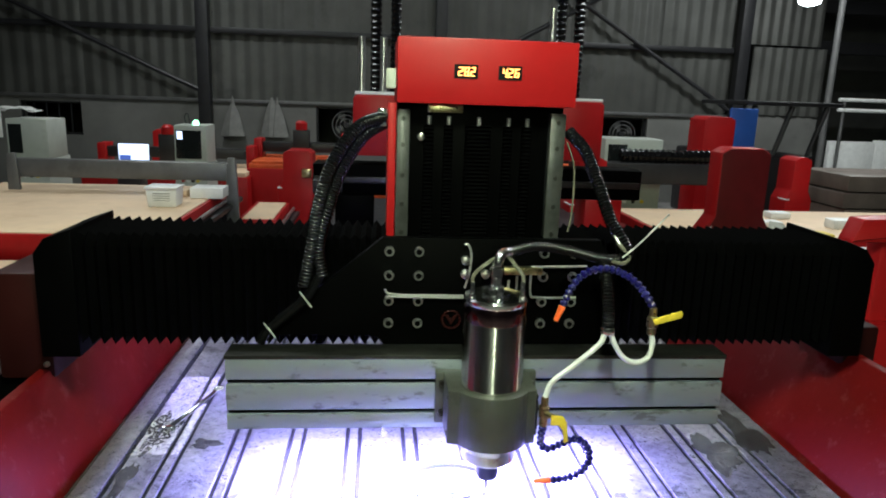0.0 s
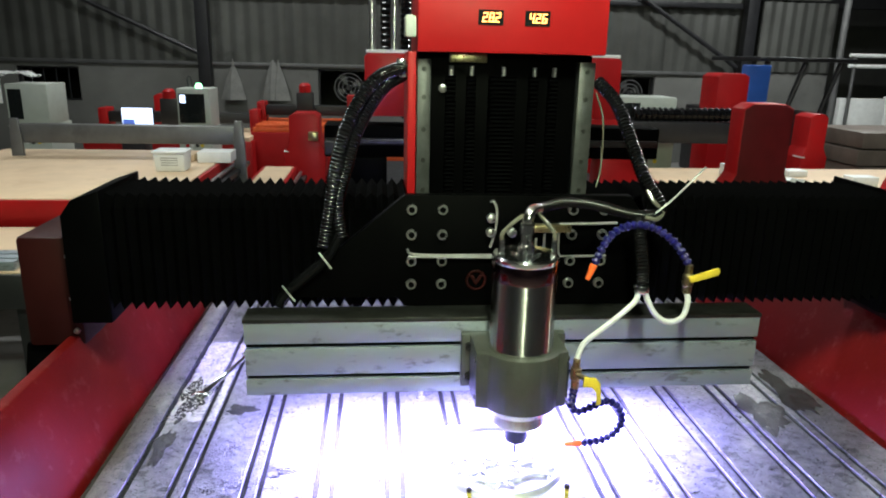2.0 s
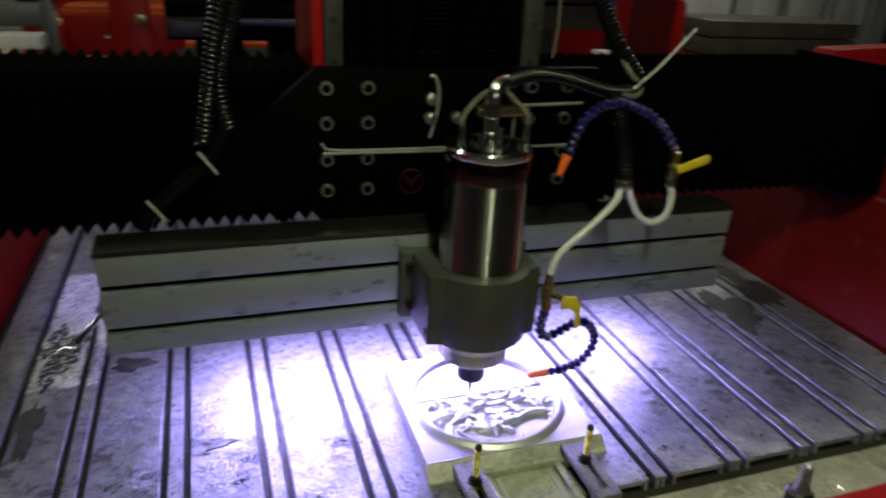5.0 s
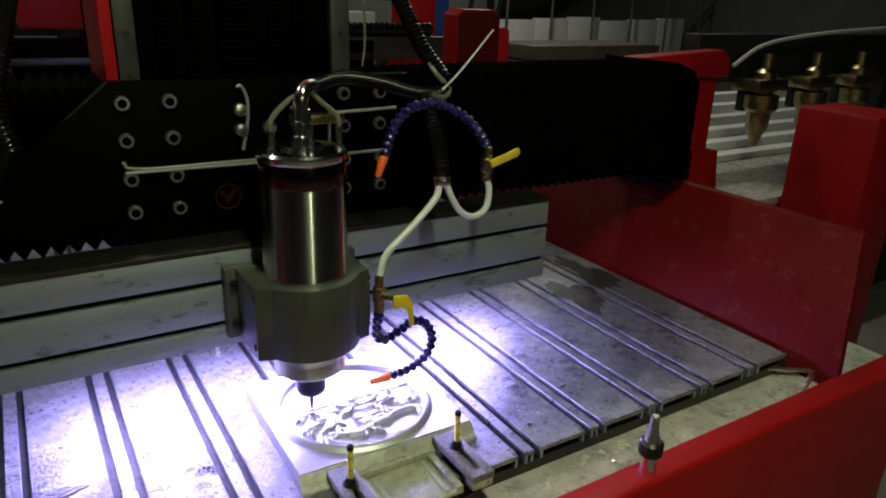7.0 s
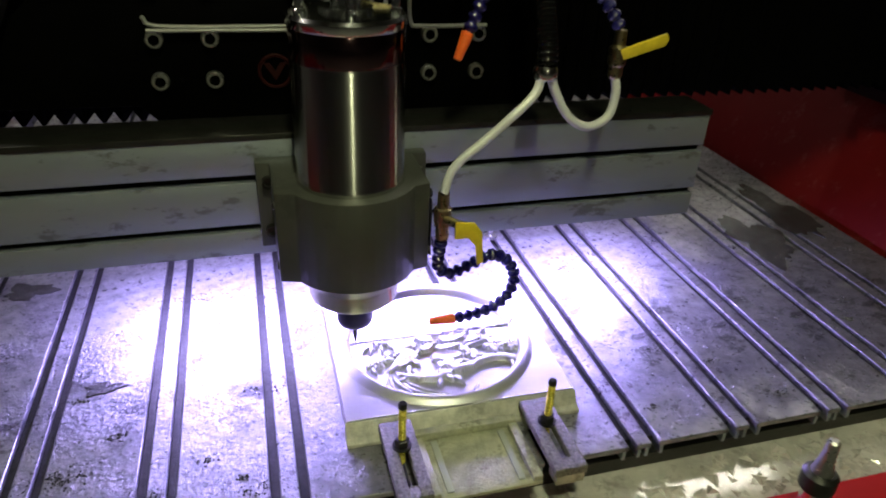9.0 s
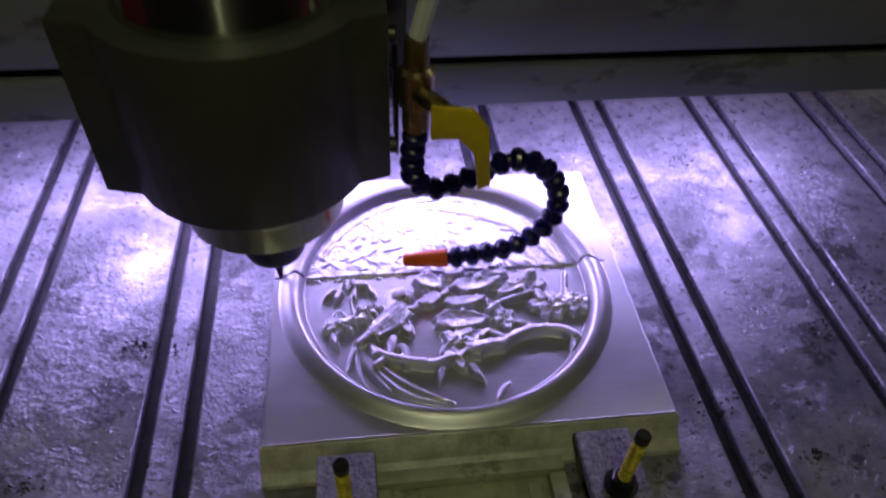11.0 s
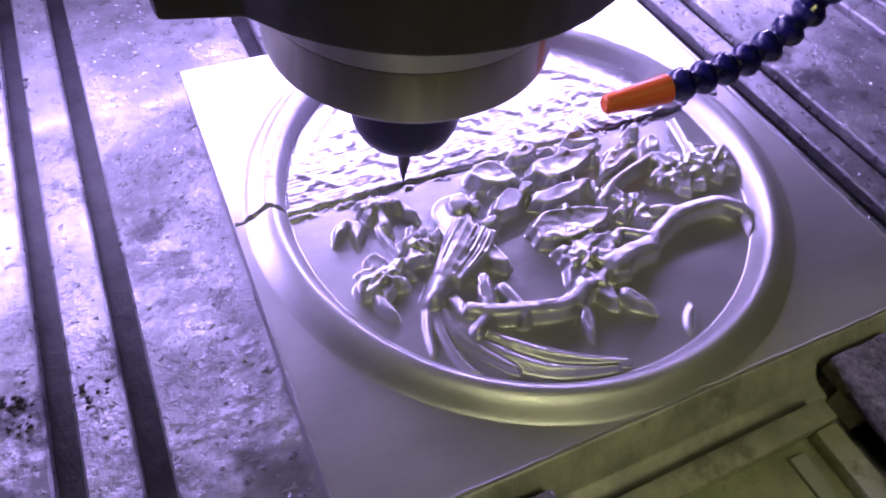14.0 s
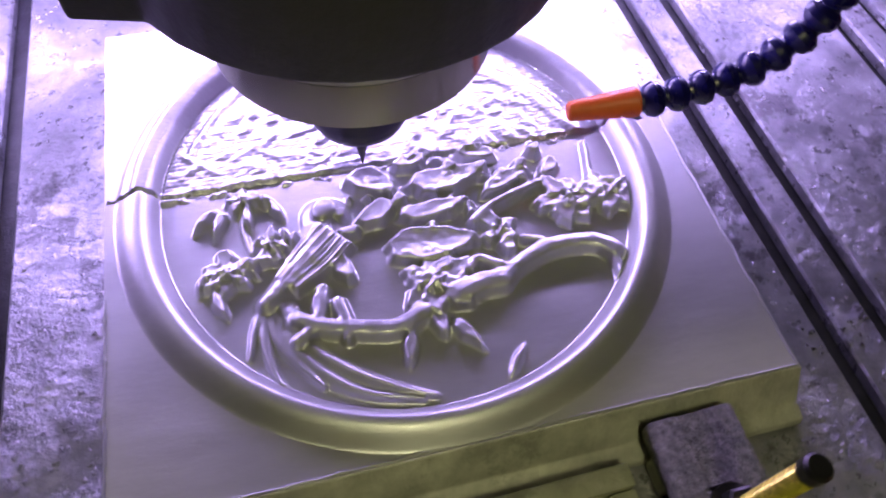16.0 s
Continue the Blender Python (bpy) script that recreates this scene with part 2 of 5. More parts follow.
def part(name, bm, mat, parent, label="", smooth=35):
    """One mesh under a thing or a part; bm is in world metres with the thing at its place."""
    o = ORIGIN[parent.name]
    ob = new(name, mesh_of(bm, name, mat, tuple(-o), smooth))
    ob.parent = parent
    ORIGIN[ob.name] = o
    return tagged(ob, label)


def single(name, bm, mat, label, category, loc, group="", kind="", smooth=35):
    ob = new(name, mesh_of(bm, name, mat, tuple(-Vector(loc)), smooth))
    ob.location = loc
    ORIGIN[ob.name] = Vector(loc)
    return tagged(ob, label, category, group, kind)


def box(x0, x1, y0, y1, z0, z1, bevel=0.0, bm=None, seg=2):
    bm = bm or bmesh.new()
    r = bmesh.ops.create_cube(bm, size=1)
    vs = r["verts"]
    bmesh.ops.scale(bm, vec=(x1 - x0, y1 - y0, z1 - z0), verts=vs)
    bmesh.ops.translate(bm, vec=((x0 + x1) / 2, (y0 + y1) / 2, (z0 + z1) / 2), verts=vs)
    if bevel:
        es = {e for v in vs for e in v.link_edges}
        bmesh.ops.bevel(bm, geom=list(es), offset=bevel, segments=seg, affect="EDGES", profile=0.5)
    return bm


def prism(poly, axis, a, b, bevel=0.0, bm=None):
    """A polygon (two coordinates each) drawn out along an axis from a to b."""
    bm = bm or bmesh.new()
    place = {"x": lambda p, s: (s, p[0], p[1]), "y": lambda p, s: (p[0], s, p[1]), "z": lambda p, s: (p[0], p[1], s)}[axis]
    lo = [bm.verts.new(place(p, a)) for p in poly]
    hi = [bm.verts.new(place(p, b)) for p in poly]
    n = len(poly)
    fs = [bm.faces.new(lo), bm.faces.new(hi[::-1])]
    for i in range(n):
        fs.append(bm.faces.new((lo[i], hi[i], hi[(i + 1) % n], lo[(i + 1) % n])))
    bmesh.ops.recalc_face_normals(bm, faces=fs)
    if bevel:
        es = {e for f in fs for e in f.edges}
        bmesh.ops.bevel(bm, geom=list(es), offset=bevel, segments=2, affect="EDGES", profile=0.5)
    return bm


def lathe(cx, cy, prof, n=40, bm=None, m=None):
    """A turned body about the z axis through (cx, cy): prof is (radius, z) from one end to the other."""
    bm = bm or bmesh.new()
    rings = []
    for r, z in prof:
        rings.append([bm.verts.new((cx + r * math.cos(2 * math.pi * i / n), cy + r * math.sin(2 * math.pi * i / n), z)) for i in range(n)])
    fs = []
    for a, b in zip(rings, rings[1:]):
        for i in range(n):
            fs.append(bm.faces.new((a[i], a[(i + 1) % n], b[(i + 1) % n], b[i])))
    fs.append(bm.faces.new(rings[0][::-1]))
    fs.append(bm.faces.new(rings[-1]))
    bmesh.ops.recalc_face_normals(bm, faces=fs)
    if m is not None:
        bmesh.ops.transform(bm, matrix=m, verts=[v for r in rings for v in r])
    return bm


def spline(pts, n=8):
    """Catmull-Rom points through pts."""
    ps = [Vector(p) for p in pts]
    ps = [2 * ps[0] - ps[1]] + ps + [2 * ps[-1] - ps[-2]]
    out = []
    for i in range(1, len(ps) - 2):
        for k in range(n):
            t = k / n
            a, b, c, d = ps[i - 1:i + 3]
            out.append(0.5 * (2 * b + (c - a) * t + (2 * a - 5 * b + 4 * c - d) * t * t + (3 * b - a - 3 * c + d) * t ** 3))
    out.append(ps[-2])
    return out


def tube(pts, radius, n=10, steps=8, ridge=0.0, pitch=0.01, bm=None):
    """A round hose along a curve; ridge gives corrugations of that height every pitch."""
    bm = bm or bmesh.new()
    path = spline(pts, steps)
    if ridge:
        length = sum((b - a).length for a, b in zip(path, path[1:]))
        count = max(4, int(length / (pitch / 4)))
        fine, acc, i = [path[0]], 0.0, 0
        seg = [(b - a).length for a, b in zip(path, path[1:])]
        for k in range(1, count + 1):
            want = length * k / count
            while i < len(seg) - 1 and acc + seg[i] < want:
                acc += seg[i]
                i += 1
            fine.append(path[i].lerp(path[i + 1], min(1, (want - acc) / max(seg[i], 1e-9))))
        path = fine
    rings, up = [], None
    for k, p in enumerate(path):
        d = (path[min(k + 1, len(path) - 1)] - path[max(k - 1, 0)]).normalized()
        if up is None:
            up = d.orthogonal().normalized()
        up = (up - d * up.dot(d)).normalized()
        side = d.cross(up)
        r = radius + (ridge * (0.0, 0.7, 1.0, 0.7)[k % 4] if ridge else 0)
        rings.append([bm.verts.new(p + r * (math.cos(2 * math.pi * j / n) * up + math.sin(2 * math.pi * j / n) * side)) for j in range(n)])
    fs = []
    for a, b in zip(rings, rings[1:]):
        for j in range(n):
            fs.append(bm.faces.new((a[j], a[(j + 1) % n], b[(j + 1) % n], b[j])))
    fs.append(bm.faces.new(rings[0][::-1]))
    fs.append(bm.faces.new(rings[-1]))
    bmesh.ops.recalc_face_normals(bm, faces=fs)
    return bm


def cyl(a, b, r, n=16, r2=None, bm=None):
    """A round bar or cone from a to b."""
    a, b = Vector(a), Vector(b)
    q = (b - a).to_track_quat("Z", "Y").to_matrix().to_4x4()
    h = (b - a).length
    e = min(0.15 * r, 0.2 * h)
    r2 = r if r2 is None else r2
    return lathe(0, 0, ((r - e, 0), (r, e), (r2, h - e), (max(r2 - e, 1e-4), h)), n, bm, Matrix.Translation(a) @ q)


def hexhead(c, axis, r, h, bm=None):
    a = Vector(c)
    d = Vector(axis).normalized()
    return cyl(a, a + d * h, r, 6, bm=bm)


# ---- the shed ----
def corrugated(x0, x1, y, z0, z1, pitch, depth):
    bm = bmesh.new()
    n = int((x1 - x0) / pitch)
    prev = None
    for i in range(n * 4 + 1):
        x = x0 + (x1 - x0) * i / (n * 4)
        d = (0.0, 0.0, depth, depth)[i % 4]
        cur = [bm.verts.new((x, y - d, z0)), bm.verts.new((x, y - d, z1)), bm.verts.new((x, y + 0.03, z0)), bm.verts.new((x, y + 0.03, z1))]
        if prev:
            bm.faces.new((prev[0], cur[0], cur[1], prev[1]))
            bm.faces.new((prev[2], prev[3], cur[3], cur[2]))
            bm.faces.new((prev[1], cur[1], cur[3], prev[3]))
            bm.faces.new((prev[0], prev[2], cur[2], cur[0]))
        prev = cur
    bmesh.ops.recalc_face_normals(bm, faces=bm.faces)
    return bm


WX0, WX1, WY0, WY1, ROOF = -9.0, 13.0, -6.0, 11.0, 5.6
single("floor", box(WX0, WX1, WY0, WY1 + 6, -0.2, 0), FLOORM, "dark stained concrete workshop floor", "floor", (0, 0, 0), kind="structure")
single("ceiling", box(WX0, WX1, WY0, WY1 + 6, ROOF, ROOF + 0.15), SHEET, "dark sheet metal shed roof", "ceiling", (0, 0, ROOF), kind="structure")
# rear wall: plastered foot with two window openings, sheeting above
WALLZ = 1.45


def wall_with_holes(x0, x1, y0, y1, z0, z1, holes):
    bm = bmesh.new()
    x = x0
    for a, b, c, d in holes:
        box(x, a, y0, y1, z0, z1, bm=bm)
        box(a, b, y0, y1, z0, c, bm=bm)
        if d < z1:
            box(a, b, y0, y1, d, z1, bm=bm)
        x = b
    box(x, x1, y0, y1, z0, z1, bm=bm)
    return bm


HOLES = ((-5.45, -4.55, 0.86, 1.36), (-1.02, -0.22, 0.80, 1.40), (3.55, 4.35, 0.80, 1.38))
single("wall_north", wall_with_holes(WX0, 6.0, WY1, WY1 + 0.24, 0, WALLZ, HOLES), CONCRETE, "low grey plastered wall with small openings", "wall", (0, WY1, 0), kind="structure")
single("wall_west", box(WX0 - 0.2, WX0, WY0, WY1 + 6, 0, ROOF), CONCRETE, "grey plastered side wall", "wall", (WX0, 0, 0), kind="structure")
single("wall_east", box(WX1, WX1 + 0.2, WY0, WY1 + 6, 0, ROOF), CONCRETE, "grey plastered side wall", "wall", (WX1, 0, 0), kind="structure")
single("wall_south", box(WX0, WX1, WY0 - 0.2, WY0, 0, ROOF), CONCRETE, "grey plastered wall behind the machines", "wall", (0, WY0, 0), kind="structure")
single("wall_far", box(WX0, WX1, WY1 + 6, WY1 + 6.2, 0, ROOF), CONCRETE, "dark wall of the farther bay", "wall", (0, WY1 + 6, 0), kind="structure")
cl = thing("sheet_cladding", "grey ribbed sheet cladding above the plastered wall", "wall", (0, WY1 + 0.1, WALLZ), kind="structure")
for k in range(10):
    x0 = WX0 + 1.5 * k
    part("panel", corrugated(x0, x0 + 1.495, WY1 + 0.1, WALLZ, ROOF, 0.19, 0.020), SHEET, cl)
single("trim_ledge", box(WX0, 6.0, WY1 - 0.05, WY1 + 0.02, WALLZ - 0.03, WALLZ + 0.02, 0.005), BEAM, "grey steel ledge along the wall", "trim", (0, WY1, WALLZ), kind="structure")
for k, x in enumerate((-8.2, -2.67, 0.9, 5.75)):
    single("column", box(x - 0.09, x + 0.09, WY1 - 0.22, WY1 - 0.055, 0, ROOF, 0.008), DARK, "dark steel wall column", "column", (x, WY1 - 0.15, 0), group="wall columns", kind="structure")
for z in (2.45, 4.0):
    single("wall_girt", box(WX0, 5.66, WY1 - 0.054, WY1 - 0.01, z, z + 0.08, 0.005), DARK, "dark steel rail across the sheet wall", "girt", (0, WY1, z), kind="structure")
br = [((-8.1, 4.0), (-2.76, 1.6)), ((0.98, 4.4), (5.66, 1.55)), ((5.6, 4.4), (0.98, 1.9)), ((-2.58, 3.6), (-0.2, 4.8))]
for (xa, za), (xb, zb) in br:
    single("wall_brace", cyl((xa, WY1 - 0.09, za), (xb, WY1 - 0.09, zb), 0.035, 8), DARK, "dark diagonal steel wall brace", "brace", ((xa + xb) / 2, WY1 - 0.09, min(za, zb)), group="wall braces", kind="structure")
# farther bay beyond the last column: brighter sheet and a dark opening with a rail
sd = thing("side_cladding", "lit ribbed sheet panel beside the dark bay", "wall", (6.4, 10.6, 0), kind="structure")
part("panel", corrugated(5.86, 7.08, 10.7, 1.5, 2.55, 0.17, 0.03), SHEET, sd)
part("panel", corrugated(5.86, 7.08, 10.9, 2.6, ROOF, 0.17, 0.03), SHEET, sd)
part("foot", box(5.86, 7.08, 10.72, 10.9, 0, 1.48), CONCRETE, sd)
rl = thing("guard_rail", "pale steel guard rail in the dark bay", "railing", (9.2, 10.4, 1.3))
for z in (1.62, 1.78):
    part("rail", cyl((7.2, 10.4, z), (12.4, 10.4, z), 0.03, 10), WHITEP, rl)
for x in (7.3, 8.3, 9.3, 10.3, 11.3, 12.3):
    part("post", cyl((x, 10.4, 0), (x, 10.4, 1.78), 0.025, 10), BEAM, rl)
bp = thing("board_rack", "pale boards leaning behind the guard rail", "boards", (9.6, 11.2, 0))
for k in range(6):
    part("board", box(7.3 + 0.8 * k, 8.08 + 0.8 * k, 10.6, 10.7, 0, 1.12 + 0.03 * (k % 3), 0.006), WHITEP, bp)
single("bay_post", cyl((6.35, 9.4, 0), (6.35, 9.4, ROOF), 0.045, 12), BEAM, "grey pipe post standing by the bay", "post", (6.35, 9.4, 0))
for z in (2.6, 3.3, 4.0):
    single("bay_beam", box(7.1, 12.9, 12.2, 12.4, z, z + 0.22, 0.01), DARK, "dark steel beam across the farther bay", "beam", (10, 12.3, z), group="bay beams", kind="structure")

# windows with a fan
def wall_fan(x, z, r):
    f = thing("wall_fan", "dark extractor fan in the wall opening", "fan", (x, WY1 + 0.05, z - r))
    bm = bmesh.new()
    for rr in (r, r * 0.72, r * 0.45):
        pts = [(x + rr * math.cos(a * math.pi / 8), WY1 + 0.03, z + rr * math.sin(a * math.pi / 8)) for a in range(17)]
        tube(pts, 0.008, 6, 2, bm=bm)
    part("grille", bm, BEAM, f)
    for k in range(4):
        a = k * math.pi / 2 + 0.5
        part("blade", prism([(x, z), (x + 0.9 * r * math.cos(a - 0.3), z + 0.9 * r * math.sin(a - 0.3)), (x + 0.9 * r * math.cos(a + 0.3), z + 0.9 * r * math.sin(a + 0.3))], "y", WY1 + 0.09, WY1 + 0.105), BEAM, f)
    part("hub", cyl((x, WY1 + 0.04, z), (x, WY1 + 0.13, z), 0.05), DARK, f)


wall_fan(-0.55, 1.12, 0.22)
wall_fan(3.95, 1.10, 0.22)
for k, (a, b, c, d) in enumerate(HOLES):
    w = thing("window_%d" % (k + 1), "dark opening with a thin metal frame", "window", ((a + b) / 2, WY1 + 0.1, c), kind="structure")
    for p in ((a, a + 0.03, c, d), (b - 0.03, b, c, d), (a + 0.03, b - 0.03, c, c + 0.03), (a + 0.03, b - 0.03, d - 0.03, d)):
        part("frame", box(p[0], p[1], WY1 + 0.06, WY1 + 0.10, p[2], p[3]), DARK, w)
    if k == 0:
        for q in range(1, 5):
            x = a + (b - a) * q / 5
            part("bar", box(x - 0.008, x + 0.008, WY1 + 0.07, WY1 + 0.09, c + 0.03, d - 0.03), DARK, w)

for tx, ty in TUBES:
    t = thing("ceiling_tube", "fluorescent tube under the shed roof", "ceiling light", (tx, ty, 4.45), group="ceiling tubes")
    part("housing", box(tx - 0.65, tx + 0.65, ty - 0.1, ty + 0.1, 4.47, 4.53, 0.01), WHITEP, t)
    part("tube", cyl((tx - 0.6, ty, 4.45), (tx + 0.6, ty, 4.45), 0.018, 10), LAMPGLOW, t)
    for sx in (-0.5, 0.5):
        part("hanger", cyl((tx + sx, ty, 4.53), (tx + sx, ty, ROOF), 0.006, 6), DARK, t)
# housings for the two added aisle lamps
for (tx, ty), tz in ((AISLE_FILL, 2.95), (FAR_FILL, 2.35)):
    t = thing("ceiling_tube", "added yellowish tube, out of view over the aisle", "ceiling light", (tx, ty, tz), group="ceiling tubes")
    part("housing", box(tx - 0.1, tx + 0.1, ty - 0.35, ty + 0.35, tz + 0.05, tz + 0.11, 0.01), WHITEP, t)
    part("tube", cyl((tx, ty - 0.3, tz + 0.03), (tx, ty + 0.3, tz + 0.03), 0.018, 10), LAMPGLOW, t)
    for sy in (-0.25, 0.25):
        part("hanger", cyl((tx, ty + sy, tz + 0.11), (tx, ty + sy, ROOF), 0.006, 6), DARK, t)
hl = thing("high_bay_lamp", "bright round lamp hanging in the shed", "ceiling light", (5.62, 9.0, 3.0))
part("shade", lathe(5.62, 9.0, ((0.16, 3.03), (0.15, 3.08), (0.06, 3.18), (0.03, 3.26))), BEAM, hl)
part("bulb", lathe(5.62, 9.0, ((0.05, 2.96), (0.13, 2.99), (0.14, 3.025))), LAMPGLOW, hl)
part("cord", cyl((5.62, 9.0, 3.25), (5.62, 9.0, ROOF), 0.008, 6), DARK, hl)

# ---- the machine: bed and tray ----
EDGE_L, EDGE_R, FRONT, BACK = -0.622, 1.068, 0.905, 3.3
cnc = thing("machine_base", "red steel base and splash tray of an engraving machine", "machine", (0.22, 2.0, 0))
part("frame", box(-0.66, 1.10, 0.93, 3.28, 0.10, 0.745, 0.01), BLACK, cnc)
part("front_panel", prism([(0.745, 0.12), (0.775, 0.12), (0.775, 0.742), (0.795, 0.762), (0.795, 0.805), (0.750, 0.805), (0.745, 0.80)], "x", -0.80, 1.27, 0.003), RED, cnc)
part("tray_floor", box(-0.86, 1.33, 0.7955, 3.3, 0.745, 0.757), SILT, cnc, "wet pale silt-covered tray floor")
for sgn, xb, xt, zt in ((-1, -0.715, -0.80, 1.005), (1, 1.074, 1.235, 1.045)):
    w = 0.012 * sgn
    y0 = 0.80
    bm = bmesh.new()
    prof = [(xb, 0.757), (xt, zt), (xt + 2 * w, zt + 0.002), (xt + 2.2 * w, zt - 0.025), (xb + 1.4 * w, 0.75)]
    lo = [bm.verts.new((px, y0 + (0.10 if pz > 0.9 else 0.0), pz)) for px, pz in prof]
    hi = [bm.verts.new((px, 3.3, pz)) for px, pz in prof]
    n = len(prof)
    bm.faces.new(lo), bm.faces.new(hi[::-1])
    for i in range(n):
        bm.faces.new((lo[i], hi[i], hi[(i + 1) % n], lo[(i + 1) % n]))
    bmesh.ops.recalc_face_normals(bm, faces=bm.faces)
    bmesh.ops.bevel(bm, geom=list(bm.edges), offset=0.003, segments=2, affect="EDGES", profile=0.5)
    part("splash_panel", bm, RED_WET, cnc, "sloping red side splash panel, wet and dusty")
part("side_gutter", box(-0.712, -0.6915, 0.92, 3.28, 0.7572, 0.775, 0.002), OIL, cnc, "dark oily side gutter")
for x in (-0.55, 0.99):
    for y in (1.0, 3.15):
        part("foot", cyl((x, y, 0), (x, y, 0.11), 0.045), DARKSTEEL, cnc)
part("side_box", box(-1.02, -0.90, 0.5, 3.3, 0.55, 0.68, 0.01), BLACK, cnc)
part("side_rail", box(-0.98, -0.955, 0.4, 3.3, 0.685, 0.70, 0.003), ALU, cnc)

bed = thing("machine_bed", "wet grooved aluminium machine bed strewn with swarf", "machine bed", (0.22, 2.0, 0.757), kind="structure")
part("underlay", box(EDGE_L, EDGE_R, FRONT + 0.004, BACK - 0.01, 0.7575, 0.778), DARKSTEEL, bed)
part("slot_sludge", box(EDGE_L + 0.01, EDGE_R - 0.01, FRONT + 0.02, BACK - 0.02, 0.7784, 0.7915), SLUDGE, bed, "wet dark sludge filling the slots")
LINE0, PITCH, GAP, SLOT = -0.525, 0.1445, 0.032, 0.0112
cuts = []
for k in range(11):
    cuts += [LINE0 + PITCH * k, LINE0 + PITCH * k + GAP]


def plank_mesh(w):
    bm = box(-w / 2, w / 2, FRONT, BACK, 0.7918, BED, 0.0012, seg=1)
    return mesh_of(bm, "bed_plank", BEDMAT, (0, -2.0, -0.757))


edges = [EDGE_L + SLOT / 2] + [c for c in cuts] + [EDGE_R - SLOT / 2]
shared = {}
for a, b in zip(edges, edges[1:]):
    w = round(b - a - SLOT, 4)
    if w not in shared:
        shared[w] = plank_mesh(w)
    ob = new("bed_plank", shared[w])
    ob.parent = bed
    ob.location = ((a + b) / 2 - 0.22, 0, 0)
for c in cuts:
    for dx in (-0.0105, 0.0105):
        part("profile_end", box(c + dx - 0.0022, c + dx + 0.0022, FRONT + 0.0005, FRONT + 0.0195, 0.7785, 0.7914), ALU, bed)
# raised edge strip and grimy ledge on the outer side
part("edge_strip", prism([(-0.690, 0.7575), (-0.6235, 0.7575), (-0.6235, 0.803), (-0.640, 0.808), (-0.690, 0.792)], "y", FRONT + 0.02, BACK), BEDMAT, bed, "gritty swarf-covered metal ledge along the bed")
rng = random.Random(4)


def litter(name, label, mat, n, xr, yr, z, size):
    bm = bmesh.new()
    for _ in range(n):
        x, y = rng.uniform(*xr), rng.uniform(*yr)
        if min(abs(x - c) for c in cuts) < 0.008 and z == BED:
            continue
        s = size * rng.uniform(0.4, 1.4)
        a = rng.uniform(0, 6.28)
        pts = [(x + s * math.cos(a + k * 2.1) * rng.uniform(0.5, 1), y + s * math.sin(a + k * 2.1) * rng.uniform(0.5, 1)) for k in range(3)]
        lo = [bm.verts.new((*p, z)) for p in pts]
        tp = bm.verts.new((x, y, z + s * rng.uniform(0.1, 0.35)))
        bm.faces.new(lo[::-1])
        for i in range(3):
            bm.faces.new((lo[i], lo[(i + 1) % 3], tp))
    return single(name, bm, mat, label, "swarf", (0, 0, z), kind="stuff", smooth=None)


# ---- the gantry ----
gan = thing("gantry", "black gantry beam with pleated bellows between red uprights", "gantry", (0.22, 1.5, 0.95))
GX0, GX1, GY, GZ0, GZ1 = -0.70, 1.13, 1.372, 1.088, 1.352


def bellows(x0, x1):
    bm = bmesh.new()
    n = int((x1 - x0) / 0.0125)
    prev = None
    for i in range(n + 1):
        d = 0.014 if i % 2 else 0.0
        x = x0 + (x1 - x0) * i / n
        ring = [(GY + d, GZ0 + d), (GY + d, GZ1 - 0.03 - d * 0.4), (GY + 0.022 + d, GZ1 - d), (GY + 0.22 - d, GZ1 - d), (GY + 0.22 - d, GZ0 + d)]
        cur = [bm.verts.new((x, y, z)) for y, z in ring]
        if prev:
            for j in range(5):
                bm.faces.new((prev[j], cur[j], cur[(j + 1) % 5], prev[(j + 1) % 5]))
        else:
            bm.faces.new(cur)
        prev = cur
    bm.faces.new(prev[::-1])
    bmesh.ops.recalc_face_normals(bm, faces=bm.faces)
    return bm


part("bellows", bellows(GX0, GX1), RUBBER, gan, "black pleated bellows cover", smooth=None)
part("beam_core", box(GX0 - 0.02, GX1 + 0.02, 1.45, 1.56, 1.11, 1.32), BLACK, gan)
for a, b in ((-0.785, GX0 + 0.001), (GX1 - 0.001, 1.215)):
    s = 1 if a < 0 else -1
    o, i = (a, b) if s > 0 else (b, a)
    part("end_cap", prism([(i, 1.06), (o, 1.06), (o, 1.305), (o + s * 0.025, 1.34), (i, 1.362)], "y", GY - 0.012, GY + 0.25, 0.004), BLACK, gan)
part("upright", box(-0.915, -0.786, 1.42, 1.78, 0.98, 1.245, 0.012), DIM_RED, gan, "gantry upright in red darkened for its shade")
for bz in (1.02, 1.10, 1.20):
    part("bolt", lathe(0, 0, ((0.007, 0), (0.007, 0.005), (0.004, 0.006)), 10, m=Matrix.Translation((-0.803, 1.420, bz)) @ pose(0, 0, 0, 90, 0, 0)), BOLT, gan)
part("upright", box(1.216, 1.31, 1.42, 1.78, 0.98, 1.12, 0.012), DIM_RED, gan, "gantry upright in red darkened for its shade")
for x0, x1 in ((-0.935, -0.816), (1.25, 1.33)):
    part("skirt", prism([(1.35, 0.70), (1.79, 0.70), (1.79, 0.978), (1.45, 0.978)], "x", x0, x1, 0.004), BLACK, gan)
part("lamp_bar", box(-0.62, 1.02, 1.46, 1.49, 1.092, 1.115, 0.003), BLACK, gan)
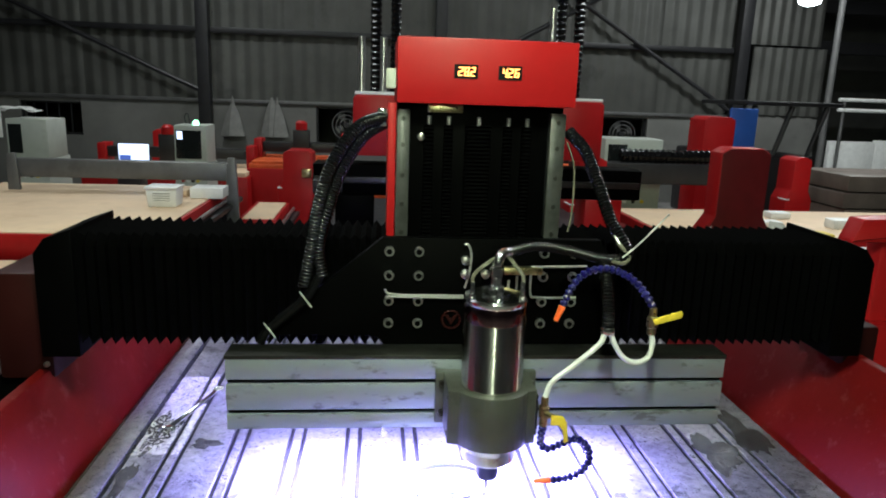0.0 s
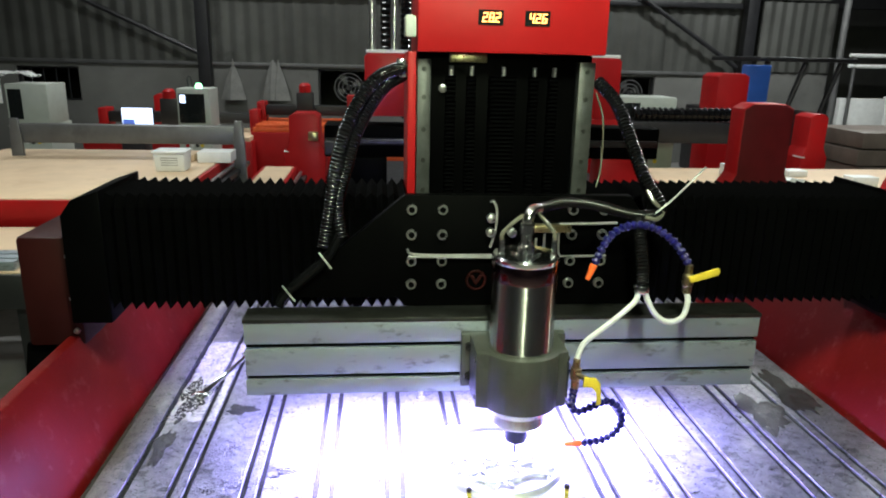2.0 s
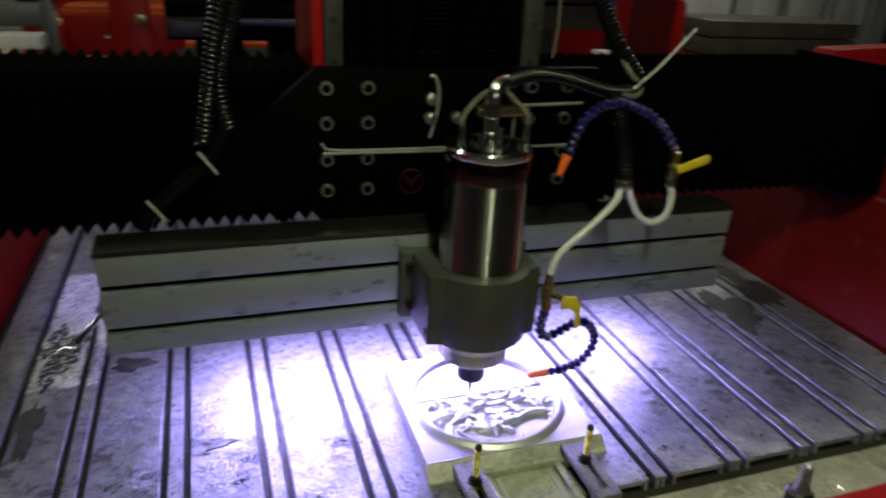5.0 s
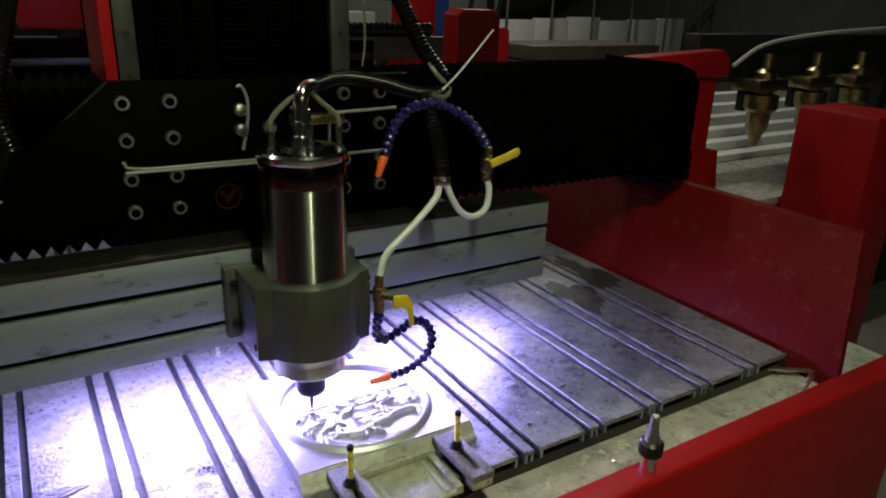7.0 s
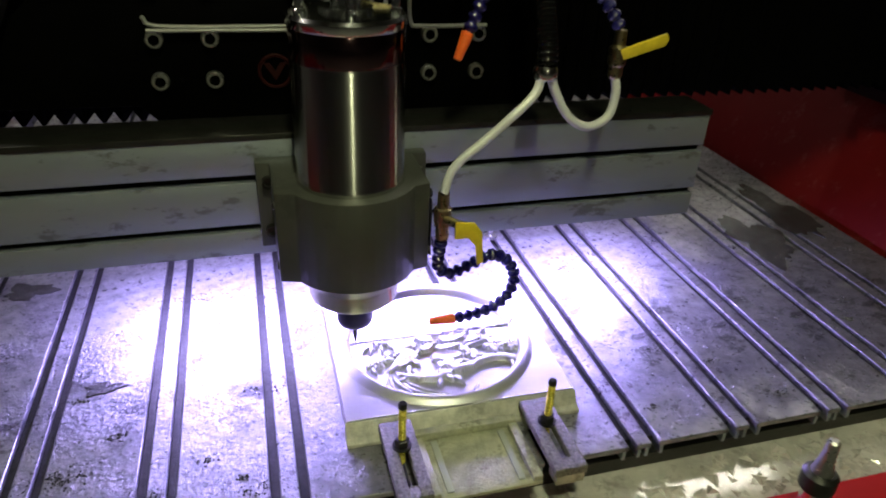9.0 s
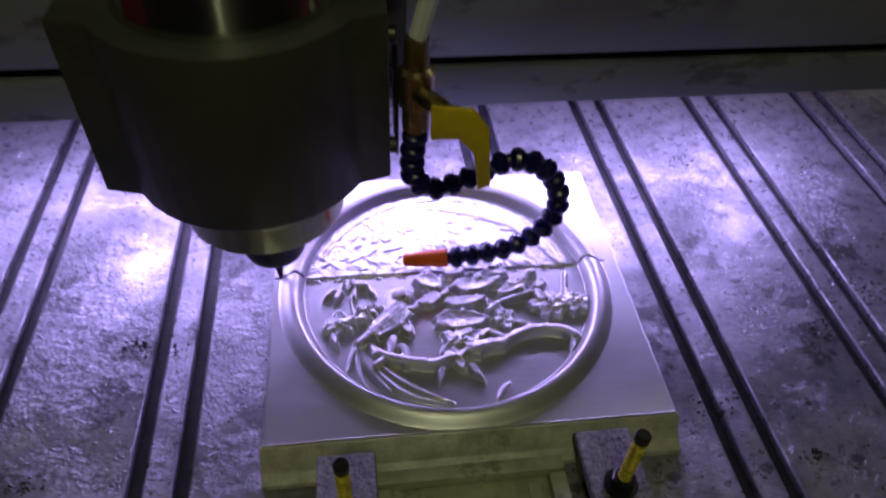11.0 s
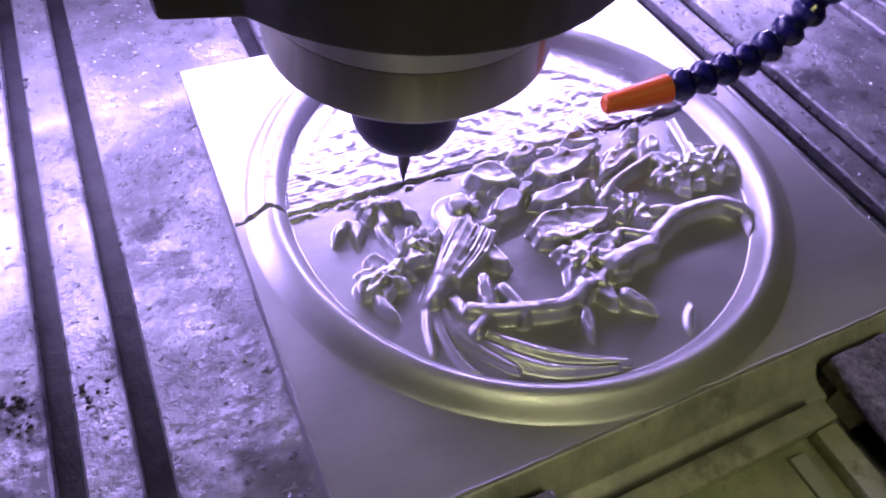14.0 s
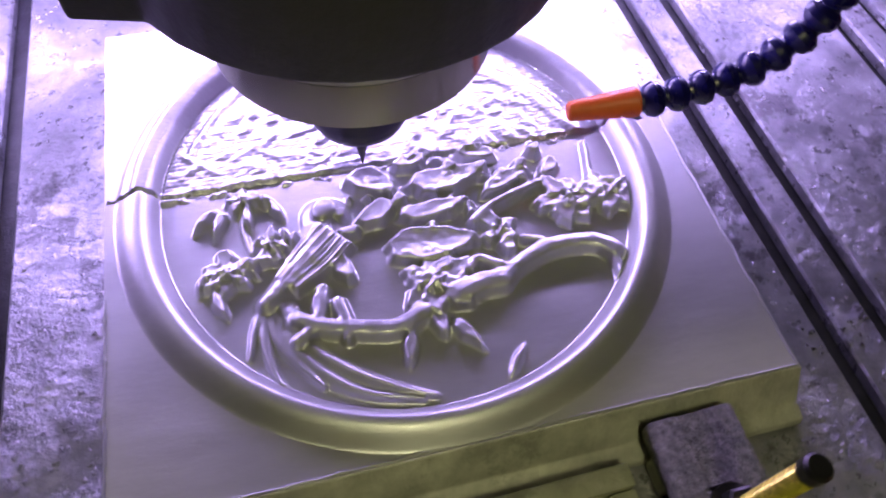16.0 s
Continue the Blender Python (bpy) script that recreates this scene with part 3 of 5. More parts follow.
for lx in LED_X:
    wl = thing("work_lamp", "slim LED work lamp hung under the gantry beam", "lamp", (lx, 1.37, 0.93), group="work lamps")
    part("bracket", box(lx - 0.008, lx + 0.008, 1.392, 1.400, 0.93, 1.13), BLACK, wl)
    part("housing", box(lx - 0.139, lx + 0.139, 1.362, 1.392, 0.930, 0.965, 0.004), BLACK, wl)
    part("led_face", box(lx - 0.135, lx + 0.135, 1.364, 1.388, 0.926, 0.9295), LEDGLOW, wl)
# body of the added rear light
rx, ry, rz = REAR_FILL
wl = thing("work_lamp", "added LED strip, out of view behind the gantry beam", "lamp", (rx, ry, rz), group="work lamps")
part("housing", box(rx - 0.26, rx + 0.26, ry - 0.016, ry + 0.014, rz + 0.010, rz + 0.045, 0.004), BLACK, wl)
part("led_face", box(rx - 0.25, rx + 0.25, ry - 0.012, ry + 0.010, rz + 0.006, rz + 0.0095), LEDGLOW, wl)

# ---- the moving spindle carriage ----
car = thing("spindle_carriage", "moving carriage with steel spindle, rail, column and red box", "machine head", (0.03, 1.32, 1.10))
# back plate with the slanted wing
plate = part("back_plate", prism([(-0.20, 1.364), (-0.475, 1.133), (-0.215, 1.131), (-0.16, 1.07), (0.30, 1.07), (0.345, 1.12), (0.345, 1.30), (0.30, 1.364)], "y", 1.313, 1.335, 0.002), BLACK, car, "black steel carriage plate")
for x in (-0.185, -0.118, 0.170, 0.240):
    for z in (1.333, 1.277, 1.217, 1.164):
        b = part("bolt", lathe(0, 0, ((0.0115, 0), (0.0115, 0.007), (0.010, 0.009), (0.0068, 0.009), (0.0063, 0.003)), 18, m=Matrix.Translation((x, 1.313, z)) @ pose(0, 0, 0, 90, 0, 0)), BOLT, plate)
        # socket faces blackened: shade in the recess is put into the colour
        b.data.materials.append(BLACK)
        for f in b.data.polygons:
            c = f.center + ORIGIN[car.name]
            if math.hypot(c.x - x, c.z - z) < 0.0069 and c.y < 1.3115:
                f.material_index = 1
for x, z in ((-0.012, 1.315), (-0.012, 1.283), (0.035, 1.283)):
    part("fitting", lathe(0, 0, ((0.010, 0), (0.010, 0.014), (0.006, 0.016)), 14, m=Matrix.Translation((x, 1.313, z)) @ pose(0, 0, 0, 90, 0, 0)), BOLT, plate)
# mark on the plate: plain round shape
bm = bmesh.new()
tube([(-0.040 + 0.021 * math.cos(a * math.pi / 8), 1.311, 1.172 + 0.021 * math.sin(a * math.pi / 8)) for a in range(17)], 0.0025, 6, 2, bm=bm)
prism([(-0.055, 1.183), (-0.047, 1.183), (-0.040, 1.172), (-0.033, 1.183), (-0.025, 1.183), (-0.040, 1.160)], "y", 1.3095, 1.3128, bm=bm)
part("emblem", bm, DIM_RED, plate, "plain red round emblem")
# oil pipes
PY = 1.304
pipes = [[(-0.195, PY, 1.246), (-0.175, PY, 1.234), (-0.05, PY, 1.232), (0.06, PY, 1.233), (0.085, PY, 1.240), (0.09, PY, 1.27)],
         [(-0.192, PY, 1.229), (0.0, PY, 1.227), (0.08, PY, 1.229), (0.105, PY, 1.240), (0.108, PY, 1.28)],
         [(-0.012, PY, 1.25), (-0.002, PY, 1.29), (0.0, PY, 1.33), (-0.008, PY, 1.352), (-0.016, PY, 1.352)],
         [(0.25, PY, 1.229), (0.16, PY, 1.229), (0.142, PY, 1.236), (0.14, PY, 1.285)],
         [(0.14, PY, 1.302), (0.20, PY, 1.303), (0.27, PY, 1.305)]]
for p in pipes:
    part("oil_pipe", tube(p, 0.0028, 8, 6), COPPER, plate)
part("oil_manifold", box(0.07, 0.165, 1.292, 1.312, 1.285, 1.302, 0.003), BRASS, plate, "small brass oil distributor block")
# column with guide strips and pleated covers
col = part("column", box(-0.168, 0.222, 1.425, 1.60, 1.335, 1.66, 0.003), BLACK, car)
for x0, x1 in ((-0.172, -0.142), (0.186, 0.222)):
    g = part("guide_strip", box(x0, x1, 1.395, 1.424, 1.337, 1.645, 0.002), GUIDE, col)
    for z in (1.36, 1.427, 1.495, 1.565, 1.625):
        part("hole", cyl(((x0 + x1) / 2, 1.3935, z), ((x0 + x1) / 2, 1.396, z), 0.0055, 12), DARKSTEEL, col)
part("side_plate", box(-0.192, -0.1735, 1.40, 1.60, 1.337, 1.66, 0.002), RED, col)


def pleats(x0, x1, y, z0, z1, pitch, depth):
    bm = bmesh.new()
    n = int((z1 - z0) / pitch) * 2
    prev = None
    for i in range(n + 1):
        d = depth if i % 2 else 0.0
        z = z0 + (z1 - z0) * i / n
        cur = [bm.verts.new(p) for p in ((x0 + d, y + d, z), (x1 - d, y + d, z), (x1 - d, y + 0.03, z), (x0 + d, y + 0.03, z))]
        if prev:
            for j in range(4):
                bm.faces.new((prev[j], prev[(j + 1) % 4], cur[(j + 1) % 4], cur[j]))
        else:
            bm.faces.new(cur[::-1])
        prev = cur
    bm.faces.new(prev)
    bmesh.ops.recalc_face_normals(bm, faces=bm.faces)
    return bm


for x0, x1, y in ((-0.108, -0.085, 1.405), (-0.062, -0.04, 1.405), (-0.012, 0.048, 1.395), (0.078, 0.10, 1.405), (0.122, 0.145, 1.405)):
    part("pleated_cover", pleats(x0, x1, y, 1.34, 1.612, 0.009, 0.005), RUBBER, col, smooth=None)
    part("cover_stud", cyl(((x0 + x1) / 2, y + 0.006, 1.612), ((x0 + x1) / 2, y + 0.006, 1.632), 0.005, 10), BOLT, col)
part("screw_cap", lathe(0, 0, ((0.009, 0), (0.009, 0.01), (0.005, 0.012)), 14, m=Matrix.Translation((-0.114, 1.425, 1.583)) @ pose(0, 0, 0, 90, 0, 0)), BOLT, col)
# red box with two glowing readouts
bx = part("meter_box", box(-0.174, 0.232, 1.36, 1.63, 1.660, 1.803, 0.004), RED, car, "red sheet metal box with two glowing readouts")
SEG = {"2": "abged", "8": "abcdefg", "4": "fgbc", "6": "afgedc"}


def digit(ch, x, z, h, y):
    w = h * 0.52
    t = h * 0.11
    sl = 0.12
    bm = bmesh.new()
    m = z + h / 2
    bars = {"a": (x, x + w, z + h - t, z + h), "d": (x, x + w, z, z + t), "g": (x, x + w, m - t / 2, m + t / 2),
            "f": (x, x + t, m, z + h), "b": (x + w - t, x + w, m, z + h), "e": (x, x + t, z, m), "c": (x + w - t, x + w, z, m)}
    for s in SEG[ch]:
        a, b, c, d = bars[s]
        prism([(a + sl * (c - z), c), (b + sl * (c - z), c), (b + sl * (d - z), d), (a + sl * (d - z), d)], "y", y - 0.001, y, bm=bm)
    return bm


for x0, text in ((-0.043, "282"), (0.056, "426")):
    win = part("readout", box(x0 - 0.005, x0 + 0.048, 1.3575, 1.3605, 1.717, 1.747), GLASS, bx, "black readout window")
    for k, ch in enumerate(text):
        part("digit", digit(ch, x0 + 0.003 + 0.0135 * k, 1.7225, 0.019, 1.357), DIGIT, win)
    kdot = 2 if text == "282" else 1
    xd = x0 + 0.003 + 0.0135 * kdot - 0.0035
    part("decimal_point", box(xd, xd + 0.0022, 1.356, 1.357, 1.7225, 1.7247), DIGIT, win)
part("terminal_strip", box(-0.10, -0.02, 1.40, 1.44, 1.640, 1.659, 0.002), BRASS, bx)
part("switch_box", box(-0.198, -0.1745, 1.40, 1.46, 1.69, 1.735, 0.003), GREYP, bx)
# aluminium T-slot rail that carries the spindle
R0, R1 = -0.540, 0.598
RY = 1.240
prof = [(RY, 0.937), (RY, 0.9725), (RY + 0.014, 0.9725), (RY + 0.014, 0.983), (RY, 0.983), (RY, 1.0445), (RY + 0.014, 1.0445), (RY + 0.014, 1.0555), (RY, 1.0555), (RY, 1.103), (RY + 0.066, 1.103), (RY + 0.066, 0.937)]
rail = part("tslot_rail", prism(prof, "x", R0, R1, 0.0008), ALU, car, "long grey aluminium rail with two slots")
# shade of the two grooves, put in as thin black bars
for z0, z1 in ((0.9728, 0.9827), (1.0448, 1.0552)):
    part("slot_bottom", box(R0 + 0.002, R1 - 0.002, RY + 0.011, RY + 0.0137, z0, z1), BLACK, rail, "black bar put in as the slot's shade")
part("top_cover", box(R0 - 0.002, R1 + 0.002, RY - 0.002, RY + 0.072, 1.1032, 1.112, 0.001), DARKSTEEL, rail)
part("hanger_plate", box(-0.30, 0.36, RY + 0.067, 1.3125, 1.00, 1.09, 0.002), BLACK, rail)
# clamp block
SHOULDER = AY - 0.0350
cl2 = part("spindle_clamp", prism([(AX - 0.114, RY - 0.0005), (AX - 0.114, RY - 0.022), (AX - 0.096, RY - 0.022), (AX - 0.096, SHOULDER)] +
                                  [(AX - 0.083 * math.cos(a * math.pi / 18), AY - 0.083 * math.sin(a * math.pi / 18)) for a in range(3, 16)] +
                                  [(AX + 0.093, SHOULDER), (AX + 0.093, RY - 0.022), (AX + 0.112, RY - 0.022), (AX + 0.112, RY - 0.0005)], "z", 0.959, 1.080, 0.002), CAST, car, "grey metal clamp block around the spindle")
part("lower_cone", lathe(AX, AY, ((0.0594, 0.936), (0.0600, 0.938), (0.0625, 0.949), (0.0640, 0.953), (0.0800, 0.9595)), 64), NOSE, cl2)
for x in (AX - 0.099, AX + 0.099):
    for z in (0.985, 1.055):
        part("clamp_screw", lathe(0, 0, ((0.0085, 0), (0.0085, 0.009), (0.005, 0.009), (0.005, 0.004)), 16, m=Matrix.Translation((x, RY - 0.0225, z)) @ pose(0, 0, 0, 90, 0, 0)), DARKSTEEL, cl2)
for sx in (-1, 1):
    for z in (0.978, 1.060):
        part("clamp_screw", cyl((AX + sx * 0.0925, SHOULDER + 0.012, z), (AX + sx * 0.0985, SHOULDER + 0.012, z), 0.006, 12), DARKSTEEL, cl2)
# spindle
sp = part("spindle_body", lathe(AX, AY, ((0.060, 1.070), (0.0668, 1.0805), (0.0668, 1.086), (0.0660, 1.088), (0.0660, 1.225), (0.0655, 1.2265), (0.0655, 1.228)), 64), STEEL, car, "polished steel spindle motor housing")
part("band", lathe(AX, AY, ((0.0652, 1.2282), (0.0658, 1.230), (0.0658, 1.262), (0.0652, 1.2635)), 64), REFLECTED_RED, sp, "upper steel band with a dark red reflection in its colour")
part("top_cap", lathe(AX, AY, ((0.0665, 1.264), (0.0675, 1.266), (0.0675, 1.274), (0.064, 1.278), (0.030, 1.279), (0.030, 1.284)), 64), CHROME, sp)
part("cable_socket", lathe(AX, AY, ((0.017, 1.284), (0.017, 1.296), (0.0125, 1.298), (0.0125, 1.318), (0.015, 1.320), (0.015, 1.338), (0.010, 1.342)), 24), CHROME, sp)
part("nose", lathe(AX, AY, ((0.040, 0.9085), (0.054, 0.9095), (0.0585, 0.914), (0.0592, 0.918), (0.0592, 0.9355)), 64), NOSE, sp, "bare turned steel spindle nose")
part("collet_nut", lathe(AX, AY, ((0.006, 0.8585), (0.0175, 0.8590), (0.0222, 0.8620), (0.0246, 0.8675), (0.0252, 0.8720), (0.0252, 0.898), (0.0235, 0.8995), (0.0235, 0.9086)), 40), NUT, sp, "dark collet nut")
part("cutter", lathe(AX, AY, ((0.0005, 0.8245), (0.0032, 0.839), (0.0036, 0.8575)), 14), DARKSTEEL, sp, "pointed engraving cutter")
for k, (dx, dy) in enumerate(((-0.052, -0.018), (0.052, -0.018), (0.0, -0.035))):
    part("hose_barb", lathe(AX + dx, AY + dy, ((0.007, 1.277), (0.007, 1.283), (0.0048, 1.285), (0.006, 1.297), (0.0048, 1.300), (0.0055, 1.312)), 16), CHROME, sp)
part("water_tube", tube([(AX - 0.052, AY - 0.018, 1.305), (AX - 0.05, AY - 0.015, 1.325), (AX - 0.01, AY + 0.02, 1.347), (AX + 0.02, AY + 0.04, 1.352), (AX + 0.05, AY + 0.07, 1.35)], 0.0042, 10, 8), CLEAR_TUBE, sp)
part("water_tube", tube([(AX + 0.052, AY - 0.018, 1.305), (AX + 0.051, AY - 0.015, 1.325), (AX + 0.035, AY + 0.01, 1.345), (AX + 0.03, AY + 0.03, 1.356), (AX + 0.06, AY + 0.07, 1.352)], 0.0042, 10, 8), CLEAR_TUBE, sp)
part("elbow", tube([(AX, AY, 1.336), (AX + 0.002, AY, 1.352), (AX + 0.012, AY + 0.008, 1.366), (AX + 0.03, AY + 0.02, 1.366)], 0.011, 14, 6), CHROME, sp)
# hoses
hz = [(AX + 0.028, AY + 0.018, 1.366), (0.12, 1.20, 1.373), (0.19, 1.22, 1.362), (0.26, 1.235, 1.342), (0.30, 1.24, 1.335)]
part("cable_conduit", tube(hz, 0.010, 10, 8, 0.002, 0.007), HOSE, car)
part("cable_conduit", tube([(-0.196, 1.42, 1.628), (-0.26, 1.38, 1.60), (-0.315, 1.34, 1.52), (-0.345, 1.32, 1.42), (-0.36, 1.315, 1.33), (-0.375, 1.308, 1.25)], 0.014, 12, 8, 0.0025, 0.008), HOSE, car)
part("cable_conduit", tube([(-0.196, 1.44, 1.615), (-0.25, 1.39, 1.58), (-0.30, 1.35, 1.50), (-0.325, 1.33, 1.42), (-0.345, 1.322, 1.34), (-0.335, 1.312, 1.27)], 0.014, 12, 8, 0.0025, 0.008), HOSE, car)
part("conduit_clip", box(-0.216, -0.193, 1.405, 1.45, 1.605, 1.645, 0.004), CHROME, car)
part("cable_sleeve", tube([(-0.34, 1.31, 1.275), (-0.37, 1.304, 1.225), (-0.42, 1.304, 1.18), (-0.46, 1.306, 1.145), (-0.475, 1.306, 1.118)], 0.012, 10, 8), HOSE, car)
for x, z, a in ((-0.370, 1.225, 0.6), (-0.450, 1.152, 0.6)):
    dx, dz = 0.013, 0.018
    part("cable_tie", cyl((x - dx, 1.289, z + dz), (x + dx, 1.289, z - dz), 0.0018, 8), GREYP, car)
part("cable_conduit", tube([(0.235, 1.42, 1.605), (0.27, 1.38, 1.56), (0.295, 1.33, 1.48), (0.315, 1.29, 1.41), (0.345, 1.26, 1.355), (0.335, 1.25, 1.335), (0.30, 1.245, 1.332)], 0.013, 12, 8, 0.0025, 0.008), HOSE, car)
part("air_tube", tube([(0.232, 1.41, 1.58), (0.25, 1.40, 1.52), (0.25, 1.39, 1.42), (0.24, 1.38, 1.37)], 0.0024, 8, 8), CLEAR_TUBE, car)
part("air_tube", tube([(0.31, 1.30, 1.42), (0.325, 1.26, 1.37), (0.345, 1.245, 1.345), (0.33, 1.235, 1.33), (0.30, 1.235, 1.335)], 0.005, 8, 8), CLEAR_TUBE, car)
part("wire", tube([(0.325, 1.24, 1.338), (0.36, 1.23, 1.375), (0.40, 1.22, 1.425), (0.415, 1.215, 1.445)], 0.0018, 6, 6), WHITE_TUBE, car)
part("coolant_conduit", tube([(0.285, 1.235, 1.335), (0.282, 1.19, 1.29), (0.280, 1.16, 1.24), (0.278, 1.15, 1.212)], 0.0125, 12, 6, 0.0022, 0.007), HOSE, car)
part("y_fitting", lathe(0.277, 1.149, ((0.014, 1.196), (0.016, 1.199), (0.016, 1.209), (0.0135, 1.213)), 18), CHROME, car)
part("white_hose", tube([(0.272, 1.147, 1.20), (0.262, 1.14, 1.180), (0.235, 1.132, 1.158), (0.200, 1.128, 1.130), (0.158, 1.122, 1.098), (0.1445, 1.118, 1.066)], 0.0058, 10, 8), WHITE_TUBE, car)
part("white_hose", tube([(0.284, 1.147, 1.20), (0.292, 1.143, 1.178), (0.312, 1.142, 1.148), (0.342, 1.145, 1.132), (0.372, 1.150, 1.142), (0.382, 1.156, 1.172), (0.380, 1.162, 1.192)], 0.0058, 10, 8), WHITE_TUBE, car)


def bead_hose(pts, r, spacing):
    """A chain of ball-and-socket segments."""
    path = spline(pts, 14)
    length = sum((b - a).length for a, b in zip(path, path[1:]))
    n = int(length / spacing)
    out, acc, i = [], 0.0, 0
    for k in range(n):
        want = length * (k + 0.5) / n
        while i < len(path) - 2 and acc + (path[i + 1] - path[i]).length < want:
            acc += (path[i + 1] - path[i]).length
            i += 1
        d = (path[i + 1] - path[i])
        out.append((path[i] + d * ((want - acc) / max(d.length, 1e-9)), d.normalized()))
    bms = []
    for p, d in out:
        q = d.to_track_quat("Z", "Y").to_matrix().to_4x4()
        h = spacing
        bms.append(lathe(0, 0, ((r * 0.62, -0.60 * h), (r * 0.98, -0.42 * h), (r * 1.08, -0.15 * h), (r * 0.92, 0.12 * h), (r * 0.62, 0.28 * h), (r * 0.58, 0.55 * h)), 14, m=Matrix.Translation(p) @ q))
    return bms


ho = part("valve", lathe(0.1445, 1.118, ((0.006, 1.000), (0.009, 1.003), (0.009, 1.020), (0.0115, 1.022), (0.0115, 1.045), (0.008, 1.047), (0.0075, 1.066)), 16), BRASS, car, "brass coolant valve on the clamp")
part("valve_stem", cyl((0.1445, 1.112, 1.033), (0.160, 1.085, 1.035), 0.006, 12), BRASS, ho)
part("valve_handle", prism([(0.149, 1.045), (0.174, 1.042), (0.184, 1.028), (0.188, 0.985), (0.180, 0.982), (0.176, 1.010), (0.166, 1.022), (0.149, 1.022)], "y", 1.076, 1.080, 0.001), YELLOW, ho, "yellow lever handle")
part("valve_block", box(0.1322, 0.1345, 1.132, 1.16, 0.97, 1.05, 0.001), DARKSTEEL, ho)
LOWER = [(0.1445, 1.120, 0.998), (0.143, 1.124, 0.975), (0.145, 1.128, 0.952), (0.161, 1.130, 0.940), (0.190, 1.131, 0.950), (0.218, 1.131, 0.962), (0.243, 1.131, 0.950), (0.256, 1.131, 0.922), (0.249, 1.131, 0.895), (0.228, 1.131, 0.876), (0.202, 1.132, 0.867), (0.172, 1.134, 0.862)]
chain = part("coolant_hose", bead_hose(LOWER, 0.0085, 0.0125)[0], BLUE, car, "blue segmented coolant hose with orange tip")
for b in bead_hose(LOWER, 0.0085, 0.0125)[1:]:
    part("hose_link", b, BLUE, chain)
part("nozzle", cyl((0.1735, 1.1345, 0.8622), (0.138, 1.140, 0.857), 0.0078, 16, 0.0050), ORANGE, chain, "orange nozzle tip")
uv = part("upper_valve", lathe(0.380, 1.163, ((0.006, 1.188), (0.0095, 1.192), (0.0095, 1.205), (0.012, 1.208), (0.012, 1.228), (0.008, 1.232), (0.0075, 1.25)), 16), BRASS, car, "brass coolant valve")
part("valve_handle", prism([(0.374, 1.229), (0.380, 1.216), (0.436, 1.232), (0.440, 1.240), (0.436, 1.248)], "y", 1.146, 1.151, 0.0015), YELLOW, uv, "yellow lever handle")
UPPER = [(0.378, 1.165, 1.252), (0.366, 1.17, 1.272), (0.345, 1.18, 1.298), (0.315, 1.195, 1.318), (0.28, 1.20, 1.326), (0.24, 1.20, 1.318), (0.212, 1.195, 1.295), (0.196, 1.19, 1.265), (0.186, 1.185, 1.244)]
links = bead_hose(UPPER, 0.0085, 0.0125)
ch2 = part("coolant_hose", links[0], BLUE, car, "blue segmented coolant hose with orange tip")
for b in links[1:]:
    part("hose_link", b, BLUE, ch2)
part("nozzle", cyl((0.186, 1.185, 1.246), (0.172, 1.18, 1.214), 0.0082, 16, 0.0052), ORANGE, ch2, "orange nozzle tip")


# ---- the workpiece ----
PX0, PX1, PY0, PY1 = 0.0, 0.30, 0.998, 1.280
CX, CY, RO, RI = 0.1455, 1.1385, 0.1415, 0.1205
LINE_Y = 1.1555
NX, NY = 481, 451
GX, GY_ = np.meshgrid(np.linspace(PX0, PX1, NX), np.linspace(PY0, PY1, NY))


def window(x0, x1, y0, y1):
    """The part of the grid that a small feature can touch."""
    i0, i1 = np.clip(np.array(((x0 - PX0) / (PX1 - PX0), (x1 - PX0) / (PX1 - PX0))) * (NX - 1), 0, NX - 1).astype(int)
    j0, j1 = np.clip(np.array(((y0 - PY0) / (PY1 - PY0), (y1 - PY0) / (PY1 - PY0))) * (NY - 1), 0, NY - 1).astype(int)
    return slice(j0, j1 + 2), slice(i0, i1 + 2)


def stroke(H, pts, r, h, steep=2.2, crease=0.0):
    """Raise a ridge along a curve, with a rounded top and steep flanks; r may taper from one end to the other."""
    path = spline([(*p, 0) for p in pts], 8)
    r0, r1 = r if isinstance(r, tuple) else (r, r)
    big = max(r0, r1) + 0.001
    w = window(min(p.x for p in path) - big, max(p.x for p in path) + big, min(p.y for p in path) - big, max(p.y for p in path) + big)
    X, Y = GX[w], GY_[w]
    D, T = np.full(X.shape, 9.0), np.zeros(X.shape)
    n = len(path) - 1
    for k in range(n):
        a, b = path[k], path[k + 1]
        dx, dy = b.x - a.x, b.y - a.y
        t = np.clip(((X - a.x) * dx + (Y - a.y) * dy) / (dx * dx + dy * dy + 1e-12), 0, 1)
        d = np.hypot(X - a.x - t * dx, Y - a.y - t * dy)
        T = np.where(d < D, (k + t) / n, T)
        D = np.minimum(D, d)
    q = np.clip(1 - D / (r0 + (r1 - r0) * T), 0, 1)
    top = np.clip(q * steep, 0, 1) ** 0.6 * (0.82 + 0.18 * q) - crease * np.clip(q - 0.6, 0, 1)
    H[w] = np.maximum(H[w], h * np.where(q > 0, top, 0))


